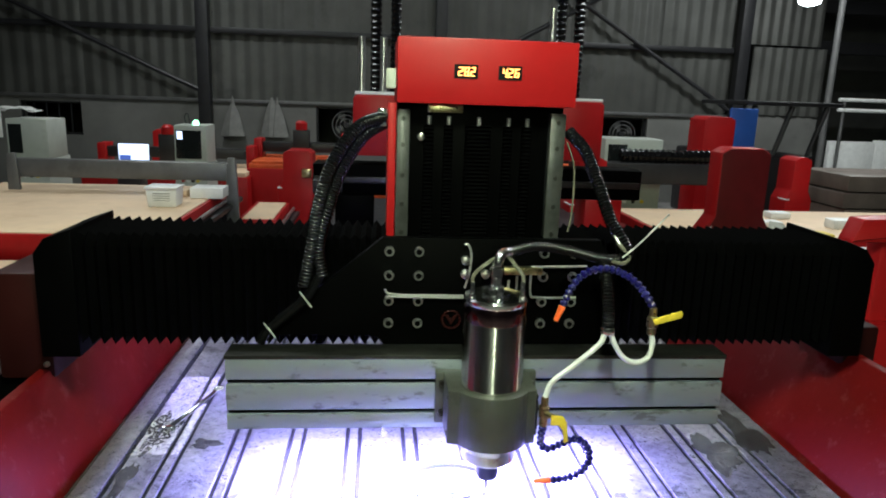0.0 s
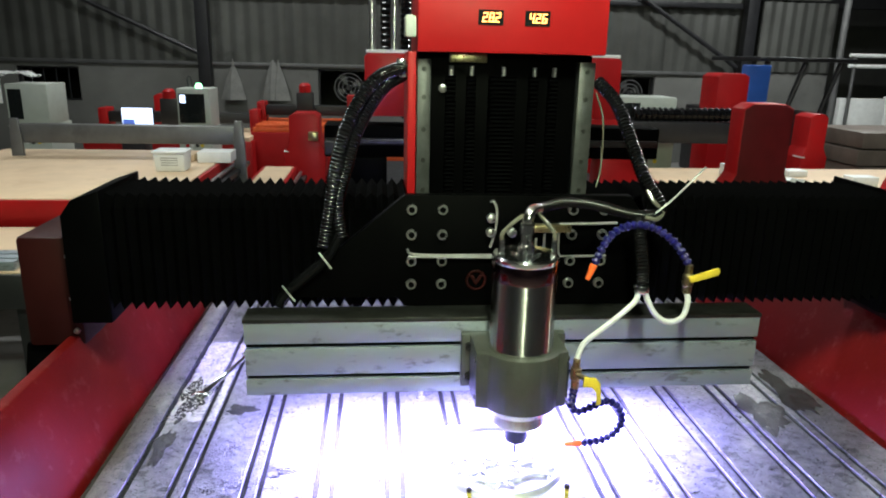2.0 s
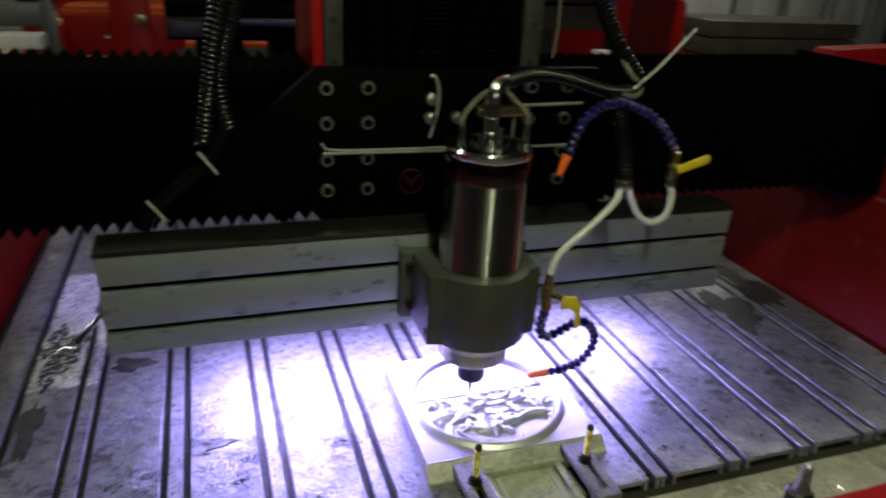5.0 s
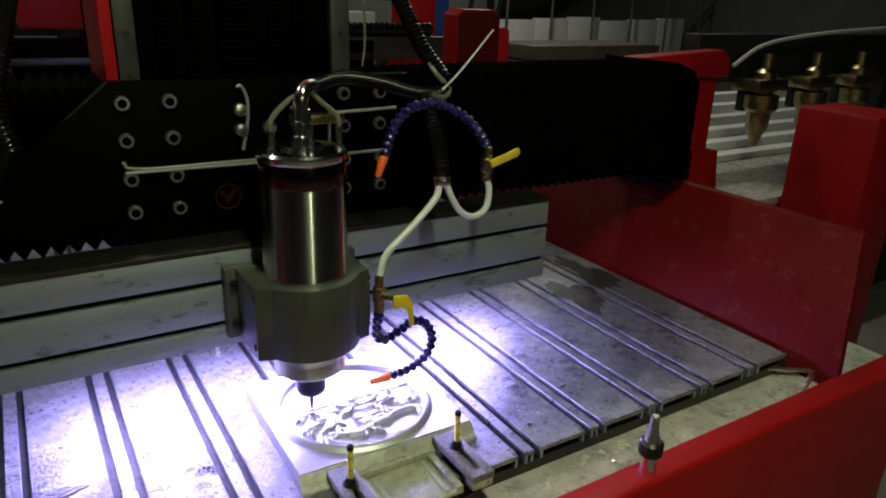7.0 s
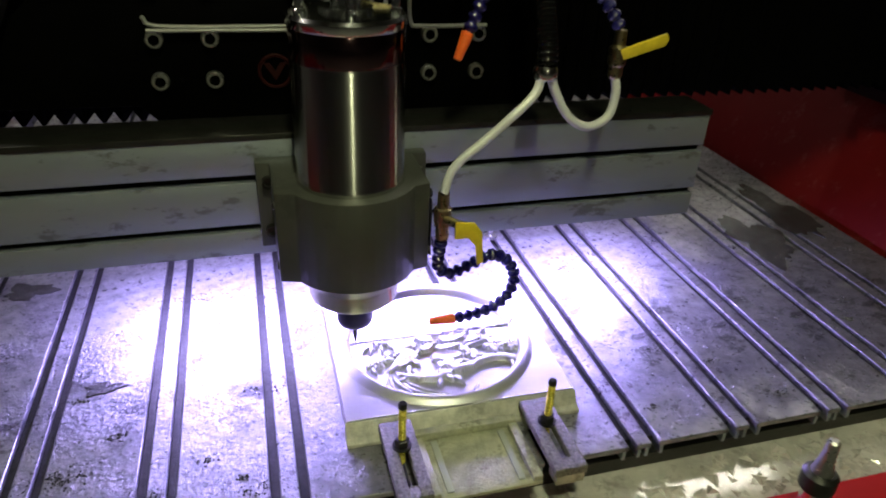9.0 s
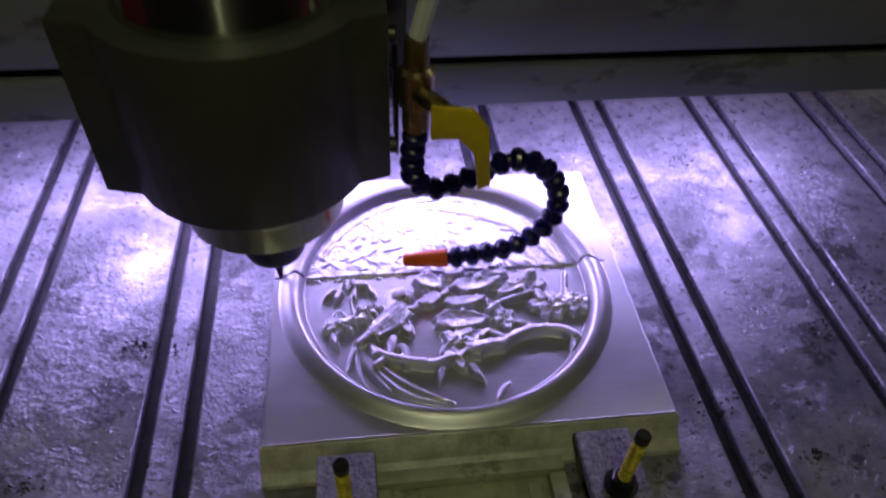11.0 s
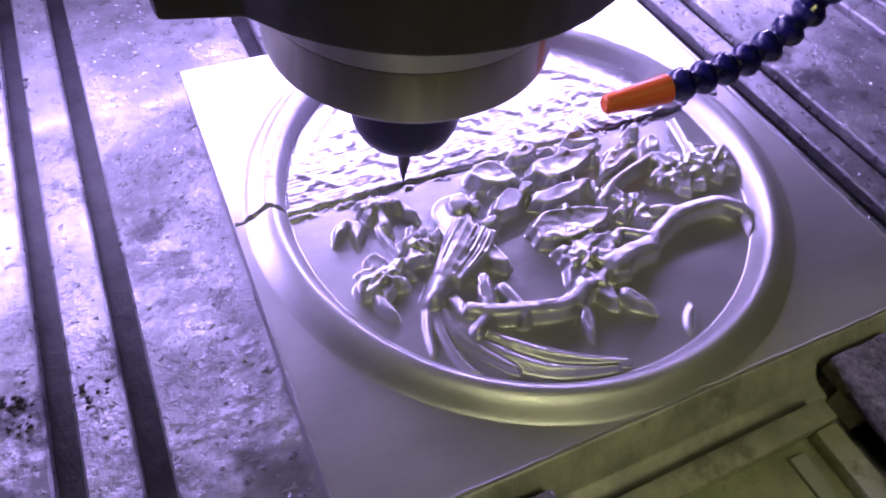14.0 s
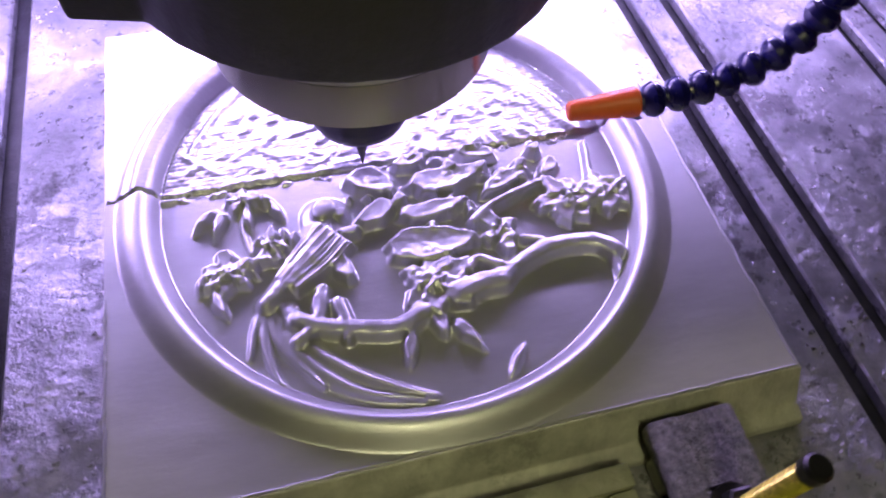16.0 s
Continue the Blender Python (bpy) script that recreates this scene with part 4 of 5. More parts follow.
def petal(H, cx, cy, l, w, a, h, tilt=0.0, cup=0.25, wave=0.08, point=0.0):
    """A raised petal or leaf with steep flanks, an uneven outline and a tilted, hollowed top."""
    big = max(l, w) * 1.3
    s = window(cx - big, cx + big, cy - big, cy + big)
    X, Y = GX[s] - cx, GY_[s] - cy
    c, n = math.cos(a), math.sin(a)
    u, v = (X * c + Y * n) / l, (-X * n + Y * c) / w
    v = v / np.clip(1 - point * np.clip(u, 0, 1), 0.08, 1)
    ang = np.arctan2(v, u)
    ph = 311 * cx + 173 * cy
    d = np.hypot(u, v) * (1 + wave * np.sin(3 * ang + ph) + 0.6 * wave * np.sin(7 * ang + 2 * ph))
    wall = np.clip((1 - d) * min(l, w) / 0.0016, 0, 1)
    wall = wall * wall * (3 - 2 * wall)
    top = 1 - 0.6 * cup + 0.6 * cup * np.clip(d, 0, 1) ** 2 + 0.7 * tilt * u
    H[s] = np.maximum(H[s], h * wall * np.clip(top, 0.25, 1.35))


def bloom(H, cx, cy, r, h, n, a0, rnd):
    for k in range(n):
        a = a0 + 2 * math.pi * k / n + rnd.uniform(-0.25, 0.25)
        g = r * rnd.uniform(0.75, 1.15)
        petal(H, cx + 0.62 * g * math.cos(a), cy + 0.62 * g * math.sin(a), 0.52 * g, 0.40 * g * rnd.uniform(0.8, 1.25), a, h * rnd.uniform(0.75, 1.05), rnd.uniform(-0.2, 0.25), 0.35, 0.16, rnd.choice((0, 0, 0.5)))
    for k in range(4):
        a = a0 + 1.6 * k
        stroke(H, [(cx, cy), (cx + 0.3 * r * math.cos(a), cy + 0.3 * r * math.sin(a))], (0.0016, 0.001), 1.1 * h)
    petal(H, cx, cy, 0.2 * r, 0.17 * r, a0, 1.12 * h, 0.1, 0.0)


def relief():
    rnd = random.Random(11)
    X, Y = GX, GY_
    R = np.hypot(X - CX, Y - CY)
    H = np.zeros(X.shape)
    # long tail feathers, low on the ground
    stroke(H, [(0.0695, 1.082), (0.064, 1.071), (0.0605, 1.058)], (0.0035, 0.0012), 0.0030)
    stroke(H, [(0.071, 1.080), (0.068, 1.066), (0.070, 1.050), (0.074, 1.040)], (0.0038, 0.0014), 0.0032)
    stroke(H, [(0.073, 1.080), (0.074, 1.064), (0.081, 1.050), (0.090, 1.0375)], (0.0042, 0.0016), 0.0036)
    stroke(H, [(0.075, 1.080), (0.079, 1.062), (0.090, 1.045), (0.107, 1.031), (0.131, 1.0225)], (0.0088, 0.0016), 0.0036, 1.2)
    stroke(H, [(0.077, 1.080), (0.084, 1.062), (0.098, 1.046), (0.119, 1.031), (0.137, 1.0225)], (0.0078, 0.0012), 0.0046, 1.2)
    # main branch, cut off square, and the arc that sinks into a curled leaf
    stroke(H, [(0.084, 1.071), (0.093, 1.066), (0.106, 1.062), (0.126, 1.0575), (0.140, 1.062)], (0.0045, 0.0052), 0.0078, 4)
    stroke(H, [(0.158, 1.068), (0.170, 1.071), (0.181, 1.071)], 0.0062, 0.0086, 5)
    stroke(H, [(0.183, 1.072), (0.190, 1.077), (0.205, 1.083), (0.220, 1.0845), (0.234, 1.082), (0.241, 1.076)], (0.0050, 0.0058), 0.0080, 3)
    stroke(H, [(0.234, 1.082), (0.240, 1.072), (0.239, 1.060), (0.233, 1.048)], (0.0050, 0.0010), 0.0062, 1.5)
    stroke(H, [(0.242, 1.081), (0.2465, 1.073), (0.2455, 1.064)], (0.0035, 0.0010), 0.0056, 1.5)
    # twigs
    stroke(H, [(0.168, 1.080), (0.1734, 1.0845), (0.183, 1.078)], (0.003, 0.0042), 0.0075, 3)
    stroke(H, [(0.177, 1.1065), (0.188, 1.114), (0.202, 1.119), (0.216, 1.123)], (0.0036, 0.003), 0.0080, 3)
    stroke(H, [(0.199, 1.092), (0.208, 1.088), (0.196, 1.081)], 0.0026, 0.0062, 3)
    stroke(H, [(0.066, 1.142), (0.0645, 1.128), (0.0664, 1.112)], (0.0020, 0.0014), 0.0035)
    stroke(H, [(0.246, 1.123), (0.2485, 1.133), (0.2515, 1.146)], 0.0019, 0.0055, 3)
    # broad cupped petals massed under the cutting line
    for cx, cy, l, w, a, h, tilt, cup in ((0.152, 1.0985, 0.024, 0.0105, -0.05, 0.0088, -0.06, 0.55), (0.158, 1.1185, 0.021, 0.0062, 0.08, 0.0082, 0.06, 0.30),
                                          (0.169, 1.136, 0.022, 0.0088, 0.1, 0.0088, -0.05, 0.35), (0.130, 1.1225, 0.012, 0.0070, 0.5, 0.0080, 0.05, 0.30),
                                          (0.131, 1.1425, 0.014, 0.0090, -0.5, 0.0084, -0.06, 0.35), (0.200, 1.129, 0.017, 0.0060, 0.35, 0.0082, 0.06, 0.30),
                                          (0.154, 1.1520, 0.011, 0.0060, 0.3, 0.0084, 0.06, 0.30), (0.190, 1.1500, 0.012, 0.0060, -0.2, 0.0082, -0.05, 0.30),
                                          (0.115, 1.114, 0.007, 0.0040, 0.1, 0.0078, 0.1, 0.20), (0.226, 1.133, 0.009, 0.0050, 0.8, 0.0076, 0.06, 0.30)):
        petal(H, cx, cy, l, w, a, h, tilt, cup)
    for cx, cy in ((0.1894, 1.1394), (0.2106, 1.1368), (0.2215, 1.1455), (0.173, 1.1425), (0.143, 1.127), (0.112, 1.124)):
        petal(H, cx, cy, 0.0052, 0.0042, 0.4, 0.0098, 0.1, 0.1, 0.1)
    # blossoms
    for cx, cy, r, n, a in ((0.1500, 1.0760, 0.0190, 6, 0.5), (0.2300, 1.1110, 0.0150, 6, 0.2), (0.2530, 1.1105, 0.0140, 5, 0.6), (0.1890, 1.0985, 0.0125, 5, 0.9),
                            (0.0555, 1.1010, 0.0135, 6, 0.4), (0.0760, 1.1140, 0.0100, 5, 0.2), (0.0655, 1.1440, 0.0085, 5, 0.1)):
        bloom(H, cx, cy, r, 0.0082, n, a, rnd)
    for cx, cy, l, w, a in ((0.158, 1.048, 0.012, 0.0042, -1.05), (0.131, 1.047, 0.012, 0.0042, -1.85), (0.136, 1.060, 0.011, 0.0050, -2.2), (0.147, 1.056, 0.010, 0.005, -1.5),
                            (0.266, 1.109, 0.008, 0.0036, 0.05), (0.172, 1.0975, 0.008, 0.0040, 2.9), (0.216, 1.112, 0.008, 0.0040, 3.3),
                            (0.046, 1.136, 0.010, 0.0034, -2.3), (0.053, 1.132, 0.010, 0.0034, -1.9), (0.0675, 1.134, 0.010, 0.0030, -1.5), (0.0815, 1.136, 0.010, 0.0030, -1.2),
                            (0.050, 1.087, 0.010, 0.0034, -1.25), (0.067, 1.105, 0.008, 0.0040, 0.6), (0.043, 1.100, 0.008, 0.0030, -1.9)):
        petal(H, cx, cy, l, w, a, 0.0072, 0.15, 0.3, 0.1, 0.7)
    # small leaves crowded over the blossoms
    for cx, cy, spread, many in ((0.150, 1.078, 0.016, 12), (0.155, 1.100, 0.018, 8), (0.160, 1.120, 0.022, 12), (0.168, 1.138, 0.022, 12), (0.132, 1.138, 0.014, 8),
                                 (0.200, 1.130, 0.016, 9), (0.240, 1.111, 0.020, 14), (0.190, 1.098, 0.010, 6), (0.056, 1.101, 0.012, 8), (0.078, 1.115, 0.010, 8), (0.066, 1.143, 0.012, 6)):
        for _ in range(many):
            petal(H, cx + rnd.uniform(-1, 1) * spread, cy + rnd.uniform(-0.5, 0.5) * spread, rnd.uniform(0.0028, 0.0062), rnd.uniform(0.0018, 0.0034), rnd.uniform(0, 6.28), rnd.uniform(0.0070, 0.0102), rnd.uniform(-0.3, 0.3), 0.3, 0.12, rnd.choice((0, 0.5)))
    petal(H, 0.177, 1.031, 0.011, 0.0030, 0.9, 0.0030, 0.3, 0.2, 0.05, 0.8)
    # bird
    stroke(H, [(0.071, 1.082), (0.082, 1.092), (0.094, 1.104), (0.102, 1.118), (0.1045, 1.127)], (0.006, 0.0125), 0.0084, 1.6)
    petal(H, 0.1045, 1.1275, 0.0085, 0.0070, 0.8, 0.0098, 0.05, -0.25, 0.03)
    petal(H, 0.1122, 1.1245, 0.0046, 0.0028, -0.5, 0.0090, 0.0, 0.0, 0.05, 0.6)
    petal(H, 0.1075, 1.0965, 0.0125, 0.0055, -1.3, 0.0074, 0.1, 0.3)
    for k in range(11):
        d = -0.0095 + 0.0020 * k
        stroke(H, [(0.108 - 0.72 * d, 1.113 + 0.70 * d), (0.096 - 0.72 * d, 1.102 + 0.70 * d), (0.081 - 0.45 * d, 1.0895 + 0.45 * d)], (0.0015, 0.0009), 0.0088 + 0.0005 * (k % 2), 1.4)
    for a, b in (((0.097, 1.084), (0.090, 1.064)), ((0.103, 1.076), (0.1045, 1.058)), ((0.090, 1.066), (0.082, 1.060))):
        stroke(H, [a, ((a[0] + b[0]) / 2 + 0.001, (a[1] + b[1]) / 2), b], (0.0042, 0.0034), 0.0072, 3)
    petal(H, 0.094, 1.077, 0.007, 0.0045, 1.2, 0.0072, 0.1, 0.2)
    # crumpled surface on the raised parts
    gen = np.random.default_rng(3)
    grain, coarse = gen.normal(size=X.shape), gen.normal(size=X.shape)
    for k in range(14):
        if k < 3:
            grain = (grain + np.roll(grain, 1, 0) + np.roll(grain, -1, 0) + np.roll(grain, 1, 1) + np.roll(grain, -1, 1)) / 5
        coarse = (coarse + np.roll(coarse, 1, 0) + np.roll(coarse, -1, 0) + np.roll(coarse, 1, 1) + np.roll(coarse, -1, 1)) / 5
    coarse /= coarse.std()
    H = 0.88 * H + np.where(H > 0.0035, 0.00016 * coarse, 0.00001 * coarse)
    for _ in range(3):
        H = (4 * H + np.roll(H, 1, 0) + np.roll(H, -1, 0) + np.roll(H, 1, 1) + np.roll(H, -1, 1)) / 8
    # the half that is still rough: crowded leaves and coarse steps
    U = np.zeros(X.shape)
    for k in range(300):
        a, rr = rnd.uniform(0, 6.28), 0.108 * math.sqrt(rnd.random())
        cx, cy = CX + rr * math.cos(a), CY + rr * math.sin(a)
        if cy > LINE_Y - 0.006 and (cx < 0.125 or cy < 1.195 or rnd.random() < 0.35):
            if rnd.random() < 0.6:
                stroke(U, [(cx + rnd.uniform(-0.009, 0.009), cy + rnd.uniform(-0.007, 0.007)), (cx, cy), (cx + rnd.uniform(-0.009, 0.009), cy + rnd.uniform(-0.007, 0.007))], rnd.uniform(0.0014, 0.0026), rnd.uniform(0.0015, 0.0042), 1.6)
            else:
                petal(U, cx, cy, rnd.uniform(0.004, 0.009), rnd.uniform(0.002, 0.005), rnd.uniform(0, 3.1), rnd.uniform(0.002, 0.0045), rnd.uniform(-0.3, 0.3), 0.4)
    for k in range(7):
        stroke(U, [(0.150 + 0.012 * k, 1.236 - 0.004 * k), (0.200 + 0.008 * k, 1.218 - 0.006 * k), (0.236 + 0.003 * k, 1.185 - 0.006 * k)], (0.0015, 0.0042), 0.0045, 1.4)
    for a0, a1 in ((2.75, 1.9), (1.75, 1.2)):
        stroke(U, [(CX + 0.112 * math.cos(a0 + (a1 - a0) * k / 6), CY + 0.112 * math.sin(a0 + (a1 - a0) * k / 6)) for k in range(7)], 0.0022, 0.0038, 1.6)
    rough = 0.0003 * grain + 0.00010 * coarse + 0.00008 * np.sin(2 * math.pi * Y / 0.0026)
    upper = Y > LINE_Y
    # swarf left lying along the cut
    clump = np.sin(310 * X + 3 * np.sin(83 * X)) * np.sin(97 * X + 2) + 0.8 * grain / (abs(grain).max() * 0.4)
    crumb = np.clip(clump, 0, 1) * np.clip(1 - abs(Y - LINE_Y + 0.002) / 0.0035, 0, 1)
    for _ in range(5):
        U = (4 * U + np.roll(U, 1, 0) + np.roll(U, -1, 0) + np.roll(U, 1, 1) + np.roll(U, -1, 1)) / 8
    H = np.where(upper, 0.30 * U + 0.0016 + rough, H + 0.0016 * crumb)
    floor = TOP - 0.0045
    crest, peak = TOP + 0.0066, 0.38
    q = np.clip((R - RI) / (RO - RI), 0, 1)
    s = np.clip((q - peak) / (1 - peak), 0, 1)
    inner = floor + (crest - floor) * np.sin(0.5 * math.pi * np.clip(q / peak, 0, 1)) ** 0.9
    outer = TOP + (crest - TOP) * (1 - s * s) ** 1.5
    z_ring = np.where(q < peak, inner, outer)
    z_ring = np.where(upper, z_ring + 0.0006 + 0.5 * rough - 0.0005 * np.cos(6 * math.pi * q), z_ring)
    Z = np.where(R < RI, floor + H, np.where(R > RO, TOP, z_ring))
    line = LINE_Y + 0.0005 * np.sin(X * 410) * np.sin(X * 130) + 0.0003 * np.sin(X * 1130)
    step = (abs(Y - line) < 0.0008) & (R < RO + 0.004)
    Z = np.where(step, np.minimum(Z, floor + 0.003) - 0.0006, Z)
    return X, Y, Z


X, Y, Z = relief()
ny, nx = X.shape
verts = np.stack([X.ravel(), Y.ravel(), Z.ravel()], 1)
base = np.arange(nx * ny).reshape(ny, nx)
faces = np.stack([base[:-1, :-1].ravel(), base[:-1, 1:].ravel(), base[1:, 1:].ravel(), base[1:, :-1].ravel()], 1).tolist()
vl = verts.tolist()
rim = list(base[0, :]) + list(base[1:, -1]) + list(base[-1, -2::-1]) + list(base[-2:0, 0])
off = len(vl)
for v in rim:
    vl.append([verts[v][0], verts[v][1], BED + 0.0005])
n = len(rim)
for i in range(n):
    j = (i + 1) % n
    faces.append([int(rim[j]), int(rim[i]), off + i, off + j])
faces.append([off + i for i in range(n)][::-1])
plq = thing("carved_plaque", "half-finished metal plaque carved with bird and blossoms in a ring", "plaque", (0.15, 1.14, BED))
plq.rotation_euler = (0, 0, radians(-0.6))
va = np.array(vl) - np.array((0.15, 1.14, BED))
mid = np.array([verts[f[0]] + verts[f[2]] for f in faces[:(nx - 1) * (ny - 1)]]) / 2
rad = np.hypot(mid[:, 0] - CX, mid[:, 1] - CY)
zone = np.where(rad < RI + 0.0008, 0, np.where(rad < RO, 1, 2)).tolist() + [2] * (n + 1)
for k, (nm, lb) in enumerate((("relief", "carved bird, branch and blossoms on a sunk ground"), ("ring", "smooth raised ring around the carving"), ("slab", "flat milled metal slab"))):
    mine = [f for f, q in zip(faces, zone) if q == k]
    used = sorted({v for f in mine for v in f})
    to = {v: i for i, v in enumerate(used)}
    me = bpy.data.meshes.new(nm)
    me.from_pydata(va[used].tolist(), [], [[to[v] for v in f] for f in mine])
    me.materials.append(WORK)
    me.polygons.foreach_set("use_smooth", [len(f) == 4 and k < 2 for f in mine])
    ob = new(nm, me)
    ob.parent = plq
    tagged(ob, lb)

part("plinth", prism([(1.0, 0.8235), (0.9972, 0.8235), (0.9868, 0.8075), (0.9785, 0.8055), (0.9775, 0.8006), (1.0, 0.8006)], "x", -0.002, 0.3025, 0.0008), PLINTH, plq, "grimy sloping front of the base plate")

r7 = random.Random(7)
for ends in (((0.2995, 1.000), (0.2995, 1.268)), ((0.002, 0.9985), (0.298, 0.9985)), ((0.0005, 1.004), (0.0005, 1.10))):
    (xa, ya), (xb, yb) = ends
    pts = [(xa + (xb - xa) * k / 40 + r7.uniform(-0.0004, 0.0004), ya + (yb - ya) * k / 40 + r7.uniform(-0.0004, 0.0004), TOP + r7.uniform(-0.0002, 0.0004)) for k in range(41)]
    part("burr", tube(pts, 0.0007, 6, 2), WORK, plq, "ragged bright burr along the slab edge")

# ---- clamping fixture in front of the workpiece ----
fx = thing("clamp_fixture", "grimy steel tray fixture bolted before the workpiece", "fixture", (0.14, 0.94, BED))
part("base", box(0.074, 0.208, 0.875, 0.9765, BED + 0.0005, BED + 0.006, 0.001), FIXTURE, fx)
part("side_bar", box(0.074, 0.086, 0.876, 0.966, BED + 0.006, BED + 0.014, 0.001), FIXTURE, fx)
part("side_bar", box(0.196, 0.208, 0.876, 0.966, BED + 0.006, BED + 0.014, 0.001), FIXTURE, fx)
part("back_bar", box(0.0745, 0.2075, 0.9665, 0.9765, BED + 0.006, BED + 0.018, 0.001), FIXTURE, fx)
for xa in (0.095, 0.181):
    part("inlay_strip", box(xa, xa + 0.008, 0.882, 0.962, BED + 0.006, BED + 0.0085, 0.0005), GREYP, fx, "pale strip set in the tray")
for x, tilt in ((0.056, 4), (0.239, -3)):
    sc = thing("strap_clamp", "slotted steel strap clamp with a threaded stud", "clamp", (x, 0.95, BED), group="strap clamps")
    bm = bmesh.new()
    box(x - 0.020, x - 0.0055, 0.868, 0.988, BED + 0.0145, BED + 0.0265, 0.0015, bm=bm)
    box(x + 0.0055, x + 0.020, 0.868, 0.988, BED + 0.0145, BED + 0.0265, 0.0015, bm=bm)
    box(x - 0.0056, x + 0.0056, 0.957, 0.9875, BED + 0.015, BED + 0.026, bm=bm)
    box(x - 0.0056, x + 0.0056, 0.8685, 0.885, BED + 0.015, BED + 0.026, bm=bm)
    part("strap", bm, GRIME, sc)
    part("packing_block", box(x - 0.018, x + 0.018, 0.869, 0.89, BED + 0.0005, BED + 0.0144, 0.001), FIXTURE, sc)
    part("packing_block", box(x - 0.018, x + 0.018, 0.962, 0.9772, BED + 0.0005, BED + 0.0144, 0.001), FIXTURE, sc)
    ya = 0.945
    th = []
    z = BED + 0.001
    while z < BED + 0.091:
        th += [(0.0040, z), (0.0046, z + 0.0009)]
        z += 0.0018
    part("stud", lathe(x, ya, th, 16), YELLOW_LIT, sc, "threaded stud with yellow lamp light in its colour")
    part("stud_cap", lathe(x, ya, ((0.0047, z - 0.0055), (0.0051, z - 0.005), (0.0051, z + 0.0005), (0.004, z + 0.002)), 12), DARKSTEEL, sc)
    part("washer", lathe(x, ya, ((0.0115, BED + 0.0268), (0.0115, BED + 0.0288), (0.006, BED + 0.029)), 24), DARKSTEEL, sc)
    part("nut", lathe(x, ya, ((0.0072, BED + 0.029), (0.0086, BED + 0.030), (0.0086, BED + 0.038), (0.0072, BED + 0.039)), 6), DARKSTEEL, sc, smooth=None)

# ---- loose things on the bed and tray ----
wr = thing("spanner", "open-ended steel spanner lying on the bed", "spanner", (-0.52, 1.62, BED))
A0, A1 = Vector((-0.556, 1.50, BED + 0.006)), Vector((-0.482, 1.75, BED + 0.006))
wr_m = Matrix.Translation(A0) @ pose(0, 0, 0, 0, 0, math.degrees(math.atan2(A1.y - A0.y, A1.x - A0.x)))
L = (A1 - A0).length
bm = prism([(0.012, -0.008), (L - 0.02, -0.006), (L - 0.02, 0.006), (0.012, 0.008)], "z", -0.003, 0.003, 0.001)
bmesh.ops.transform(bm, matrix=wr_m, verts=bm.verts)
part("shaft", bm, CHROME, wr)
bm = prism([(-0.022, -0.018), (-0.006, -0.009), (-0.006, 0.009), (-0.022, 0.018), (-0.010, 0.022), (0.010, 0.017), (0.0125, 0.0), (0.010, -0.017), (-0.010, -0.022)], "z", -0.005, 0.005, 0.001)
bmesh.ops.transform(bm, matrix=wr_m, verts=bm.verts)
part("jaw", bm, CHROME, wr)
bm = lathe(0, 0, ((0.010, -0.005), (0.016, -0.005), (0.016, 0.005), (0.010, 0.005)), 24)
bmesh.ops.transform(bm, matrix=wr_m @ Matrix.Translation((L - 0.008, 0, 0)), verts=bm.verts)
part("ring_end", bm, CHROME, wr)


def puddle(cx, cy, rx, ry, z, seed):
    r6 = random.Random(seed)
    ph = [r6.uniform(0, 6.28) for _ in range(4)]
    pts = []
    for i in range(56):
        a = 2 * math.pi * i / 56
        k = 1 + 0.22 * math.sin(3 * a + ph[0]) + 0.14 * math.sin(5 * a + ph[1]) + 0.08 * math.sin(9 * a + ph[2]) + 0.05 * math.sin(17 * a + ph[3])
        pts.append((cx + rx * k * math.cos(a), cy + ry * k * math.sin(a)))
    single("oil_puddle", prism(pts, "z", z, z + 0.0012), OIL, "dark thin puddle of oily coolant on the bed", "puddle", (cx, cy, z), group="oil puddles")


for q in ((-0.575, 1.50, 0.035, 0.10, 1), (-0.59, 1.27, 0.018, 0.07, 2), (-0.445, 1.43, 0.035, 0.022, 3), (-0.30, 1.16, 0.022, 0.012, 4), 
          (0.86, 1.35, 0.05, 0.09, 8), (0.99, 1.45, 0.04, 0.12, 9)):
    puddle(q[0], q[1], q[2], q[3], BED, q[4])
r8 = random.Random(21)
for k in range(34):
    px = r8.uniform(-0.52, -0.02) if k < 20 else r8.uniform(0.32, 0.95)
    py = r8.uniform(0.93, 1.40)
    size = r8.uniform(0.004, 0.013)
    bm = bmesh.new()
    for _ in range(int(26 + 2600 * size)):
        x, y = px + r8.gauss(0, size), py + r8.gauss(0, 0.6 * size)
        if min(abs(x - c) for c in cuts) < 0.007 or -0.003 < x < 0.305:
            continue
        g = r8.uniform(0.0008, 0.0024)
        t = r8.uniform(0, 6.28)
        lo = [bm.verts.new((x + g * r8.uniform(0.5, 1.2) * math.cos(t + 2.1 * j), y + g * r8.uniform(0.5, 1.2) * math.sin(t + 2.1 * j), BED)) for j in range(3)]
        tip = bm.verts.new((x, y, BED + g * r8.uniform(0.4, 1.0)))
        bm.faces.new(lo[::-1])
        for j in range(3):
            bm.faces.new((lo[j], lo[(j + 1) % 3], tip))
    if bm.faces:
        single("swarf_clump", bm, OIL, "dark clump of wet metal swarf on the bed", "swarf", (px, py, BED), group="swarf clumps", smooth=None)
